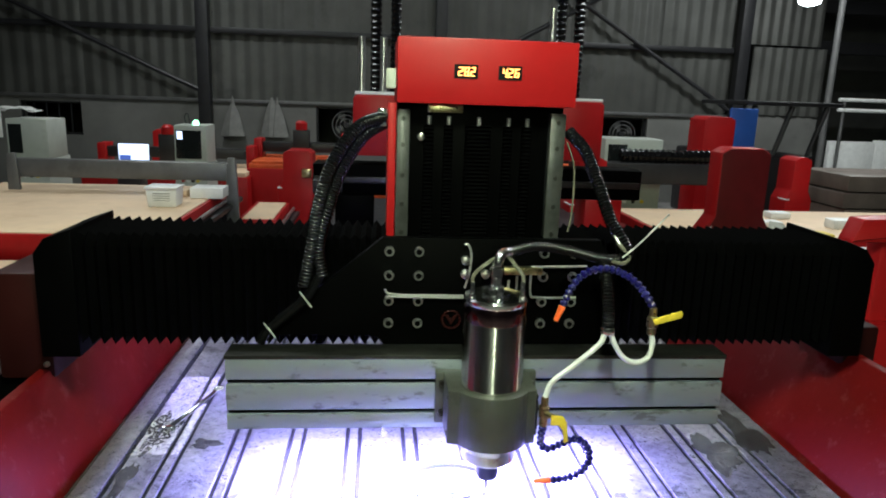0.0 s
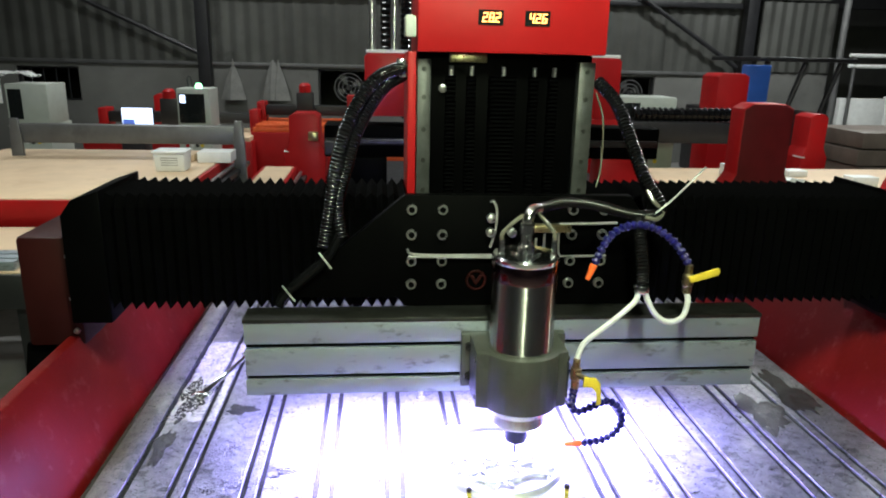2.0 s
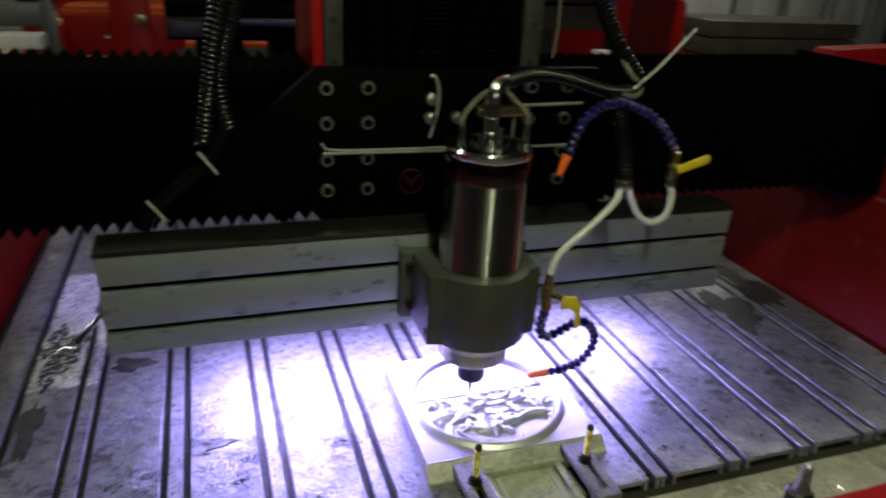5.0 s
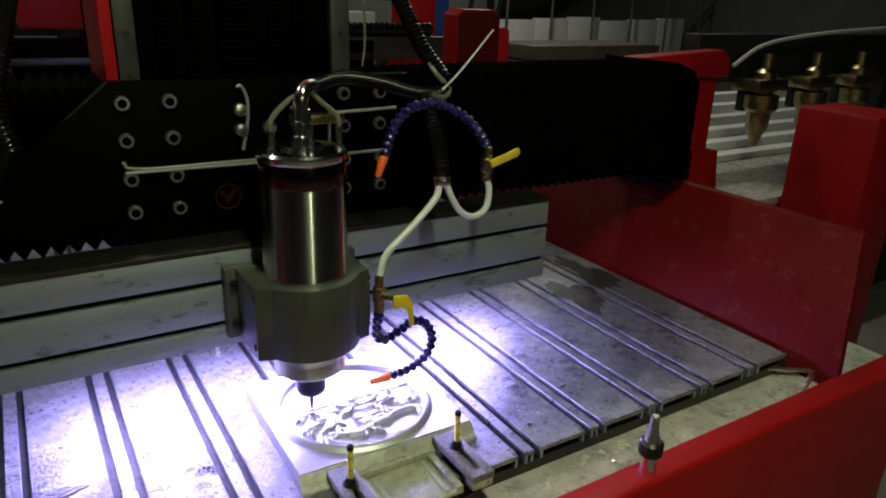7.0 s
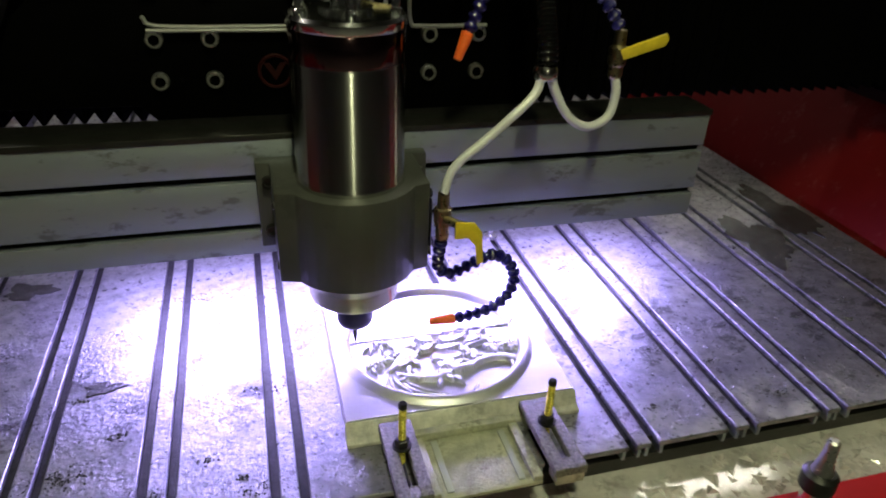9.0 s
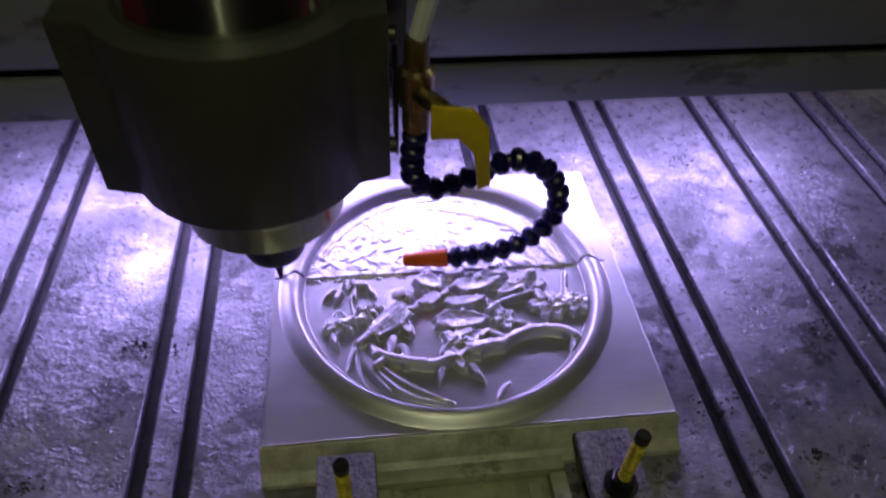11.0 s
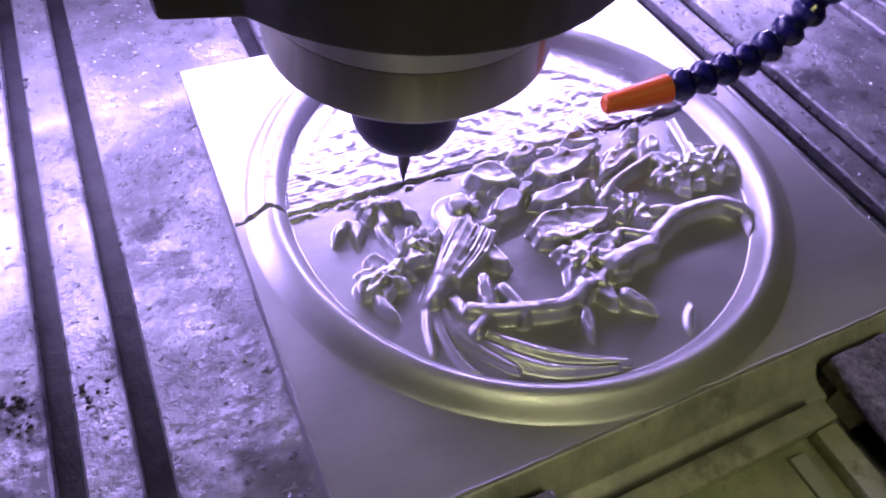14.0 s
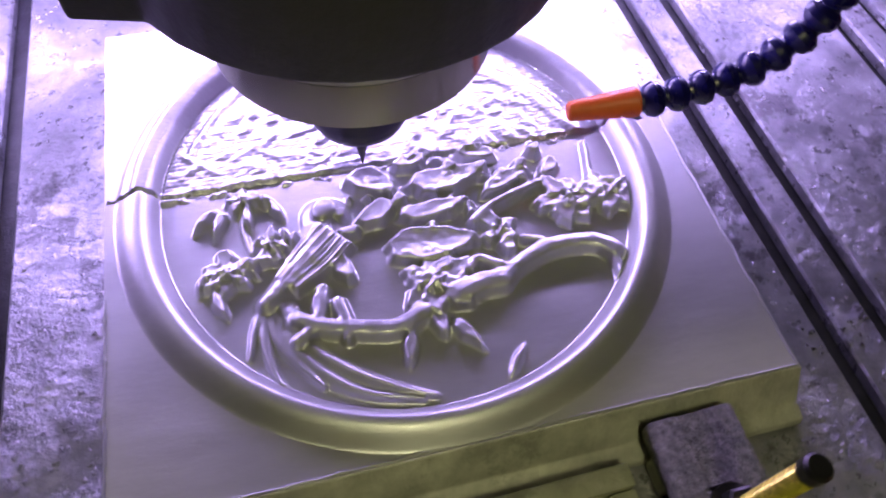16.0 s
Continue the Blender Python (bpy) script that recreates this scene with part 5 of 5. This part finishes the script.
tb = single("t_bolt", lathe(0.0, 1.47, ((0.012, BED), (0.012, BED + 0.006), (0.005, BED + 0.007), (0.005, BED + 0.05)), 14), BOLT, "short steel bolt standing in a bed slot", "bolt", (0.0, 1.47, BED))
tb2 = single("t_bolt", lathe(0.34, 1.46, ((0.012, BED), (0.012, BED + 0.006), (0.005, BED + 0.007), (0.005, BED + 0.05)), 14), BOLT, "short steel bolt standing in a bed slot", "bolt", (0.34, 1.46, BED))
ck = thing("collet_chuck", "steel collet chuck standing on the red front lip", "chuck", (0.487, 0.772, 0.805))
part("shank", lathe(0.487, 0.772, ((0.013, 0.8052), (0.013, 0.835), (0.015, 0.836)), 20), CHROME, ck)
part("nut", lathe(0.487, 0.772, ((0.0165, 0.836), (0.019, 0.839), (0.019, 0.858), (0.015, 0.862)), 20), DARKSTEEL, ck)
part("cone", lathe(0.487, 0.772, ((0.012, 0.862), (0.008, 0.88), (0.0065, 0.905), (0.004, 0.907)), 20), BOLT, ck)
for k, (x, y, a, l) in enumerate(((1.09, 0.86, 20, 0.16), (1.05, 0.885, -35, 0.12), (1.12, 0.90, 60, 0.10))):
    m = Matrix.Translation((x, y, 0.766 + 0.007 * k)) @ pose(0, 0, 0, 0, 0, a)
    bm = box(-l / 2, l / 2, -0.006, 0.006, -0.003, 0.003, 0.0015)
    bmesh.ops.transform(bm, matrix=m, verts=bm.verts)
    single("metal_strip", bm, BOLT, "loose metal strip lying in the tray corner", "metal strip", (x, y, 0.763), group="tray strips")
# ---- other machines and furniture in the shed ----
def router_table(x0, x1, y0, y1, z, label, top=CREAM, side=RED):
    t = thing("router_table", label, "machine table", ((x0 + x1) / 2, (y0 + y1) / 2, 0))
    part("table_top", box(x0 + 0.03, x1 - 0.03, y0 + 0.03, y1 - 0.03, z - 0.03, z, 0.004), top, t)
    for a in ((x0, x1, y0, y0 + 0.029), (x0, x1, y1 - 0.029, y1), (x0, x0 + 0.029, y0 + 0.03, y1 - 0.03), (x1 - 0.029, x1, y0 + 0.03, y1 - 0.03)):
        part("side_panel", box(*a, z - 0.16, z - 0.006, 0.004), side, t)
    part("guide", cyl((x1 + 0.035, y0, z - 0.06), (x1 + 0.035, y1, z - 0.06), 0.016, 12), BOLT, t)
    part("guide_bed", box(x1 + 0.0005, x1 + 0.09, y0, y1, z - 0.12, z - 0.085, 0.004), DARK, t)
    for lx in (x0 + 0.02, x1 - 0.10):
        for ly in (y0 + 0.05, y1 - 0.13):
            part("leg", box(lx, lx + 0.08, ly, ly + 0.08, 0, z - 0.161, 0.004), DARK, t)
    return t


def red_post(x0, x1, y, d, z0, z1, flare, label):
    p = thing("gantry_post", label, "gantry post", ((x0 + x1) / 2, y + d / 2, 0))
    part("post", prism([(x0 - flare, 0.0), (x1 + flare, 0.0), (x1 + flare, z0), (x1, z0 + 0.09), (x1, z1 - 0.03), (x1 - 0.05, z1), (x0 + 0.05, z1), (x0, z1 - 0.03), (x0, z0 + 0.09), (x0 - flare, z0)], "y", y, y + d, 0.006), RED, p)
    part("flange", box(x0 - flare - 0.004, x0 - 0.012, y - 0.01, y + d * 0.5, z0 + 0.002, z0 + 0.012, 0.002), WHITEP, p)
    return p


router_table(-3.1, -1.26, 3.72, 5.75, 0.85, "cream-topped router table with red sides")
bt = thing("router_bridge", "grey steel bridge beam standing over the table", "gantry", (-2.0, 5.4, 0))
part("beam", box(-2.80, -1.15, 5.36, 5.46, 0.945, 1.085, 0.01), BEAM, bt)
for x in (-2.83, -1.20):
    part("post", prism([(x - 0.02, 0.62), (x + 0.08, 0.62), (x + 0.07, 1.0), (x + 0.055, 1.13), (x, 1.13), (x - 0.01, 1.0)], "y", 5.33, 5.36, 0.004), BEAM, bt)
    part("foot", box(x - 0.02, x + 0.07, 5.30, 5.5, 0.0, 0.62, 0.004), DARK, bt)
tub = thing("paint_tub", "white plastic tub with a printed side on the table", "tub", (-1.50, 4.72, 0.85))
bm = box(-1.605, -1.395, 4.63, 4.81, 0.851, 0.975, 0.012)
for v in bm.verts:
    k = 0.90 + 0.10 * (v.co.z - 0.851) / 0.124
    v.co.x, v.co.y = -1.50 + (v.co.x + 1.50) * k, 4.72 + (v.co.y - 4.72) * k
part("tub", bm, WHITEP, tub)
part("lid", box(-1.612, -1.388, 4.623, 4.817, 0.9755, 0.992, 0.006), WHITEP, tub)
for k in range(4):
    part("print_bar", box(-1.555, -1.445, 4.6355 - 0.0012 * k, 4.638 - 0.0012 * k, 0.895 + 0.016 * k, 0.902 + 0.016 * k), BEAM, tub)
single("paper_box", box(-1.42, -1.18, 5.05, 5.25, 0.851, 0.93, 0.004), WHITEP, "white cardboard box on the table", "box", (-1.30, 5.15, 0.85))
single("folded_sheet", box(-1.60, -1.46, 5.12, 5.25, 0.851, 0.90, 0.004), CREAM, "small cream carton on the table", "carton", (-1.53, 5.18, 0.85))
# low table farther left in front
lt = router_table(-3.2, -1.58, 2.80, 3.66, 0.72, "low pale table with dark sides", CREAM, DARK)
for k in range(3):
    single("steel_bar", box(-2.3, -1.66, 2.84 + 0.07 * k, 2.89 + 0.07 * k, 0.722, 0.762, 0.003), ALU, "bare aluminium bar lying on the table", "metal bar", (-1.98, 2.86 + 0.07 * k, 0.72), group="aluminium bars")

# control stations
def cabinet(x0, x1, y, d, z1, screen, label):
    c = thing("control_cabinet", label, "control cabinet", ((x0 + x1) / 2, y + d / 2, 0))
    body = part("body", box(x0, x1, y, y + d, 0, z1 - 0.38, 0.01), GREYP, c)
    w = x1 - x0
    mon = part("monitor", box(x0, x1, y + 0.02, y + d * 0.9, z1 - 0.379, z1, 0.012), GREYP, c)
    part("screen", box(x0 + 0.06 * w, x1 - (0.16 if screen else 0.62) * w, y + 0.012, y + 0.0195, z1 - 0.33, z1 - 0.05), GLASS, mon)
    if screen:
        part("lit_window", box(x0 + 0.10 * w, x0 + 0.27 * w, y + 0.008, y + 0.0115, z1 - 0.14, z1 - 0.06), SCREEN, mon)
        part("ledge", box(x0 + 0.02, x1 - 0.02, y - 0.03, y + 0.019, z1 - 0.40, z1 - 0.385, 0.003), GREYP, body)
    for k in range(4):
        part("button", cyl((x0 + w * (0.25 + 0.15 * k), y - 0.008, z1 - 0.55), (x0 + w * (0.25 + 0.15 * k), y + 0.001, z1 - 0.55), 0.018, 12), (RED, WHITEP, DARK, YELLOW)[k], body)
    return c


c2 = cabinet(-2.06, -1.745, 6.95, 0.45, 1.28, True, "grey control cabinet with a dark monitor")
gl = thing("signal_lamp", "green glowing signal lamp on the cabinet", "signal lamp", (-1.87, 7.1, 1.28))
part("bulb", lathe(-1.86, 7.05, ((0.03, 1.281), (0.034, 1.30), (0.022, 1.325), (0.008, 1.33)), 14), GREENGLOW, gl)
part("plant_like_wires", tube([(-1.97, 7.1, 1.285), (-1.98, 7.1, 1.36), (-1.95, 7.1, 1.39), (-1.93, 7.1, 1.285)], 0.006, 6, 6), DARK, gl)
cabinet(-3.62, -3.24, 6.9, 0.5, 1.30, False, "grey control cabinet with a plastic cover")
pp = thing("plastic_wrap", "crumpled pale plastic wrap over the cabinet", "wrap", (-3.5, 6.85, 1.36))
bm = bmesh.new()
r5 = random.Random(5)
gr = [[bm.verts.new((-3.78 + 0.05 * i, 6.83 + 0.03 * j, 1.37 + 0.03 * r5.random() + (0.02 if 2 < i < 8 else -0.01))) for j in range(9)] for i in range(10)]
for i in range(9):
    for j in range(8):
        bm.faces.new((gr[i][j], gr[i + 1][j], gr[i + 1][j + 1], gr[i][j + 1]))
bmesh.ops.solidify(bm, geom=bm.faces[:], thickness=0.004)
part("sheet", bm, WHITEP, pp)
part("hanging_flap", box(-3.80, -3.62, 6.86, 6.868, 1.12, 1.375, 0.002), WHITEP, pp)
lap = thing("laptop", "open laptop with a bright screen on a stand", "laptop", (-2.15, 6.1, 0.9))
part("screen", box(-2.29, -2.02, 6.09, 6.105, 0.955, 1.165, 0.004), DARK, lap)
part("display", box(-2.282, -2.028, 6.086, 6.0895, 0.963, 1.157), SCREEN, lap)
part("window_patch", box(-2.275, -2.18, 6.0825, 6.0855, 0.968, 1.06), SCREENB, lap)
part("keyboard", box(-2.29, -2.02, 5.90, 6.09, 0.935, 0.952, 0.003), DARK, lap)
part("stand", box(-2.25, -2.06, 5.92, 6.12, 0.0, 0.934, 0.01), DARK, lap)

# red machines in the rear rows
def rear_machine(x0, x1, y, label, z=0.78, head=1.15, top=ORANGEP):
    m = thing("rear_machine", label, "machine", ((x0 + x1) / 2, y + 0.5, 0))
    part("base", box(x0, x1, y, y + 1.0, 0, z - 0.05, 0.01), RED, m)
    part("table_top", box(x0 + 0.02, x1 - 0.02, y + 0.02, y + 0.98, z - 0.049, z, 0.004), top, m)
    for x in (x0, x1 - 0.10):
        part("upright", box(x, x + 0.10, y + 0.5, y + 0.75, z + 0.001, head, 0.01), RED, m)
    part("beam", box(x0 + 0.101, x1 - 0.101, y + 0.53, y + 0.66, head - 0.16, head - 0.04, 0.006), DARK, m)
    hx = x0 + (x1 - x0) * 0.4
    part("head", box(hx, hx + 0.2, y + 0.42, y + 0.529, head - 0.2, head + 0.12, 0.01), DARK, m)
    part("motor", lathe(hx + 0.1, y + 0.47, ((0.07, head + 0.121), (0.07, head + 0.2), (0.04, head + 0.23)), 18), RED, m)
    return m


rear_machine(-3.3, -1.5, 7.75, "red engraving machine in the rear row", 0.72, 0.98, CREAM)
om = rear_machine(-1.55, -0.35, 8.0, "red machine with a slatted orange table", 0.80, 1.06)
for k in range(9):
    part("slat", box(-1.50, -0.40, 8.03 + 0.105 * k, 8.09 + 0.105 * k, 0.8003, 0.835, 0.004), ORANGEP, om)
router_table(-1.17, -0.86, 5.5, 6.4, 0.62, "low cream-topped table with a red frame")
red_post(-0.945, -0.66, 6.6, 0.3, 0.72, 1.09, 0.05, "red gantry post with a small brass valve")
single("brass_valve", box(-0.76, -0.67, 6.52, 6.597, 0.84, 0.92, 0.008), BRASS, "small brass valve fixed on the red post", "valve", (-0.71, 6.55, 0.84))
red_post(-2.82, -2.66, 8.75, 0.2, 0.8, 1.12, 0.02, "short red machine post")
rear_machine(-0.40, 0.9, 6.2, "red machine with an orange tray", 0.74, 1.25)
single("white_arch", prism([(-0.36, 0.45), (-0.22, 0.90), (-0.16, 0.92), (-0.26, 0.45)], "y", 5.0, 5.2, 0.01), GREYP, "pale bent sheet guard beside the machine", "guard", (-0.26, 5.1, 0))
# hanging white bags on the rear wall
for x, h in ((-2.27, 0.50), (-1.68, 0.58), (-1.60, 0.52)):
    bm = lathe(x, 10.885, ((0.17, 0.92), (0.16, 0.97), (0.10, 0.92 + h * 0.6), (0.02, 0.92 + h), (0.008, 1.52)), 14)
    for v in bm.verts:
        a = math.atan2(v.co.y - 10.885, v.co.x - x)
        k = 1 + 0.16 * math.sin(5 * a + 9 * x)
        v.co.x, v.co.y = x + (v.co.x - x) * k, 10.885 + (v.co.y - 10.885) * k * 0.6
    single("hanging_cloth", bm, CLOTH, "grey cloth hanging gathered from the wall", "cloth", (x, 10.885, 0.92), group="hanging cloths")

# twin machine directly behind: broad red head over a black beam
tw = thing("twin_machine", "second red and black engraving machine behind", "machine", (0.6, 4.6, 0))
part("base", box(-0.45, 1.65, 4.05, 6.0, 0, 0.70, 0.02), BLACK, tw)
part("bed_top", box(-0.43, 1.63, 4.07, 5.98, 0.701, 0.74, 0.004), DARK, tw)
for x0, x1 in ((-0.185, 0.09), (1.10, 1.41)):
    part("upper_box", prism([(x0, 1.28), (x1, 1.28), (x1, 1.635), (x1 - 0.02, 1.655), (x0 + 0.02, 1.655), (x0, 1.635)], "y", 4.2, 4.62, 0.006), RED, tw)
    # white sheet stands in for lamp glare on the red box top
    part("box_lid", box(x0 + 0.01, x1 - 0.01, 4.21, 4.61, 1.6555, 1.675, 0.003), WHITEP, tw)
part("cross_beam", box(-0.44, 1.72, 4.25, 4.5, 1.02, 1.22, 0.01), BLACK, tw)
part("cross_rail", box(-0.43, 1.70, 4.22, 4.249, 1.10, 1.14, 0.003), DARKSTEEL, tw)
part("centre_column", box(0.10, 1.09, 4.3, 4.6, 0.80, 1.60, 0.01), BLACK, tw)
part("leg_plate", box(-0.30, -0.05, 4.25, 4.5, 0.7405, 1.02, 0.01), BLACK, tw)
part("leg_plate", box(1.35, 1.60, 4.25, 4.5, 0.7405, 1.02, 0.01), RED, tw)
part("wire_box", box(-0.43, -0.25, 4.12, 4.22, 1.05, 1.13, 0.006), DARK, tw)
for x in (-0.05, 1.22):
    part("cable_chain", tube([(x, 4.7, 1.5), (x, 4.7, 1.9), (x, 4.7, 2.3), (x + 0.03, 4.72, 2.6), (x + 0.10, 4.72, 2.62), (x + 0.13, 4.72, 2.3), (x + 0.13, 4.72, 1.6)], 0.03, 8, 8, 0.008, 0.04), HOSE, tw)
for x, zt in ((-0.14, 2.02), (0.00, 2.02), (1.10, 2.24)):
    part("guide_rod", cyl((x, 4.45, 1.676 if x < 1 else 1.3), (x, 4.45, zt), 0.022, 12), BOLT, tw)

# to the side: red post, tables, crates, lift truck
dp = red_post(1.97, 2.27, 3.69, 0.15, 0.93, 1.425, 0.06, "dark red gantry post of the neighbouring machine")
# thin dark sheet that gives the post's front its shaded tone
part("front_panel", prism([(1.93, 0.0), (2.32, 0.0), (2.32, 0.93), (2.266, 1.02), (2.266, 1.39), (2.22, 1.42), (2.02, 1.42), (1.975, 1.39), (1.975, 1.02), (1.93, 0.93)], "y", 3.682, 3.689, 0.002), SHADED_RED, dp, "front sheet in the red of the post's shaded side")
part("guard_flap", prism([(1.75, 0.875), (1.86, 0.90), (1.915, 0.975), (1.81, 0.945)], "y", 3.60, 3.606, 0.001), WHITEP, dp, "white bent guard flap")
part("guard_flap", prism([(2.26, 0.86), (2.30, 0.90), (2.37, 0.985), (2.34, 1.005), (2.26, 1.015)], "y", 3.60, 3.606, 0.001), WHITEP, dp, "white bent guard flap")
np_ = thing("gantry_post", "red painted gantry post with a wide cap", "gantry post", (1.85, 2.1, 0))
part("post", box(1.71, 2.10, 1.98, 2.06, 0, 1.235, 0.015), RED, np_)
part("cap", prism([(1.58, 1.24), (1.61, 1.315), (2.07, 1.335), (2.12, 1.30), (2.12, 1.236), (1.58, 1.236)], "y", 1.95, 2.03, 0.006), RED, np_)
part("skirt", prism([(1.65, 0.0), (2.13, 0.0), (2.13, 0.80), (2.102, 0.95), (1.668, 0.95), (1.55, 0.80)], "y", 1.93, 1.979, 0.004), RED, np_)
red_post(3.14, 3.45, 6.4, 0.35, 0.9, 1.54, 0.03, "bright red gantry post in the rear row")
red_post(1.62, 1.86, 5.4, 0.3, 0.80, 1.20, 0.06, "red gantry post with a brass cock")
red_post(3.62, 3.78, 5.6, 0.25, 0.85, 1.23, 0.04, "short red post beside the pale table")
single("brass_valve", box(1.70, 1.80, 5.32, 5.397, 0.86, 0.94, 0.008), BRASS, "small brass cock fixed on the red post", "valve", (1.75, 5.36, 0.86))
router_table(1.9, 4.4, 4.15, 5.35, 0.80, "pale stone-topped machine table with red sides", CREAM)
single("drag_chain", tube([(2.05, 5.64, 1.205), (2.5, 5.64, 1.205), (2.95, 5.64, 1.21)], 0.05, 8, 8, 0.012, 0.05), HOSE, "black cable chain lying along a beam", "cable chain", (2.5, 5.64, 1.15))
single("rear_beam", box(1.62, 3.1, 5.56, 5.72, 0.97, 1.15, 0.01), DARK, "dark machine beam in the rear row", "beam", (2.4, 5.6, 0.97))
rear_machine(1.7, 2.9, 7.0, "red machine base in the rear row", 0.9, 1.1)
cabinet(1.95, 2.48, 5.75, 0.4, 1.34, False, "wide grey cabinet with a dark hatch")
for k, (x, y, s) in enumerate(((2.75, 4.6, 0.22), (3.05, 4.9, 0.16), (3.3, 4.5, 0.2), (2.55, 4.9, 0.12))):
    single("stone_sample", box(x, x + s, y, y + 0.12, 0.801, 0.83 + 0.02 * k, 0.006), WHITEP, "pale stone offcut lying on the table", "stone piece", (x + s / 2, y, 0.80), group="stone offcuts")
single("amber_tray", box(2.70, 2.97, 4.0, 4.14, 0.0, 0.86, 0.01), YELLOW, "amber plastic tray at the table edge", "tray", (2.7, 4.07, 0))
cs = thing("stone_stack", "stack of brown stone slabs on the floor", "stack", (5.2, 6.6, 0))
for k in range(6):
    part("slab", box(4.62 + 0.03 * (k % 2), 6.6, 6.3, 7.2 - 0.02 * (k % 3), 0.17 * k, 0.17 * k + 0.155, 0.008), WOODP, cs)
fl = thing("lift_truck", "dark lift truck with an open overhead guard", "lift truck", (4.4, 7.6, 0))
part("body", box(3.95, 5.0, 7.4, 8.9, 0.25, 1.1, 0.04), DARK, fl)
part("panel", box(3.88, 4.2, 7.35, 7.39, 1.05, 1.62, 0.01), BLUEP, fl, "blue sheet panel")
for x, lean in ((4.02, -0.18), (4.5, 0.0), (4.92, 0.0)):
    part("guard_post", cyl((x + lean * 0.2, 7.5, 1.05), (x + 0.18 + lean * -0.2, 7.5, 1.66), 0.03, 8), DARK, fl)
part("guard_roof", box(4.10, 5.25, 7.42, 8.6, 1.66, 1.71, 0.015), DARK, fl)
for x in (4.05, 4.75):
    part("wheel", cyl((x, 7.36, 0.25), (x, 7.395, 0.25), 0.25, 24), RUBBER, fl)
# neighbouring carving machine with bronze coloured spindles
nb = thing("side_machine", "neighbouring carving machine with a row of brass spindles", "machine", (3.2, 2.4, 0))
part("base", box(2.1, 4.6, 2.0, 3.6, 0, 0.62, 0.02), DARK, nb)
part("tray", box(2.12, 4.58, 2.02, 3.58, 0.621, 0.66, 0.004), SILT, nb)
for k in range(6):
    y0 = 2.62 + 0.1 * k
    part("bed_board", box(2.55, 4.5, y0, y0 + 0.092, 0.661, 0.70 + 0.05 * k, 0.003), WHITEP, nb)
part("cross_beam", box(2.60, 4.5, 2.50, 2.60, 1.12, 1.36, 0.01), DARK, nb)
for x in (2.62, 4.38):
    part("beam_post", box(x, x + 0.1, 2.505, 2.595, 0.6605, 1.119, 0.006), DARK, nb)
part("end_post", box(2.62, 2.92, 1.60, 1.95, 0.0, 1.10, 0.02), RED, nb)
for x in (3.02, 3.45, 3.88):
    hd = part("spindle", lathe(x, 2.40, ((0.012, 0.80), (0.035, 0.86), (0.055, 0.90), (0.06, 0.98), (0.085, 1.0), (0.085, 1.07), (0.055, 1.08), (0.055, 1.18), (0.03, 1.20), (0.03, 1.27)), 20), BRASS, nb, "brass coloured spindle head")
    part("clamp", box(x - 0.12, x + 0.12, 2.34, 2.499, 1.09, 1.15, 0.006), BRASS, hd)
    part("bracket", box(x - 0.07, x + 0.07, 2.455, 2.499, 0.98, 1.089, 0.006), DARK, hd)
part("feed_pipe", tube([(2.75, 2.40, 1.22), (2.95, 2.38, 1.32), (3.4, 2.38, 1.37), (4.0, 2.38, 1.40)], 0.010, 8, 8), WHITE_TUBE, nb)
# floor bucket beside the machine and the low rail
bk = thing("red_tub", "red plastic tub standing on the floor", "tub", (-1.05, 0.95, 0))
part("wall", lathe(-1.05, 1.25, ((0.14, 0.42), (0.15, 0.43), (0.19, 0.74), (0.20, 0.742), (0.195, 0.748), (0.18, 0.742), (0.14, 0.45)), 32), RED, bk)
part("stand", box(-1.25, -0.87, 1.05, 1.45, 0, 0.419, 0.01), DARK, bk)

# swarf, scattered most thickly near the slots
litter("swarf", "wet metal swarf scattered over the bed", BEDMAT, 7000, (EDGE_L + 0.01, -0.006), (0.92, 1.6), BED, 0.0022)
litter("swarf", "wet metal swarf scattered over the bed", BEDMAT, 6000, (0.31, EDGE_R - 0.02), (0.92, 1.6), BED, 0.0022)
litter("swarf_heap", "pale heap of wet swarf beside the rail", SILT, 2600, (-0.61, -0.49), (1.38, 1.85), BED, 0.0075)
litter("silt_lumps", "lumps of wet stone silt in the tray", SILT, 700, (-0.6, 1.05), (0.80, 0.90), 0.757, 0.012)


def motions():
    base = ORIGIN[car.name]
    run = [(0.0, 0.192), (1.0, 0.170), (2.0, 0.149), (3.5, 0.1165), (5.2, 0.0855), (7.3, 0.0385), (8.2, 0.0215), (9.4, -0.012), (10.2, -0.030), (10.5, -0.0318), (11.0, -0.029),
           (11.5, -0.015), (12.0, 0.0005), (12.5, 0.0135), (13.0, 0.031), (13.5, 0.0435), (14.0, 0.052), (14.5, 0.059), (15.0, 0.071), (15.5, 0.081), (16.0, 0.095)]
    walk(car, [(t, pose(base.x + s, base.y, base.z)) for t, s in run])


motions()
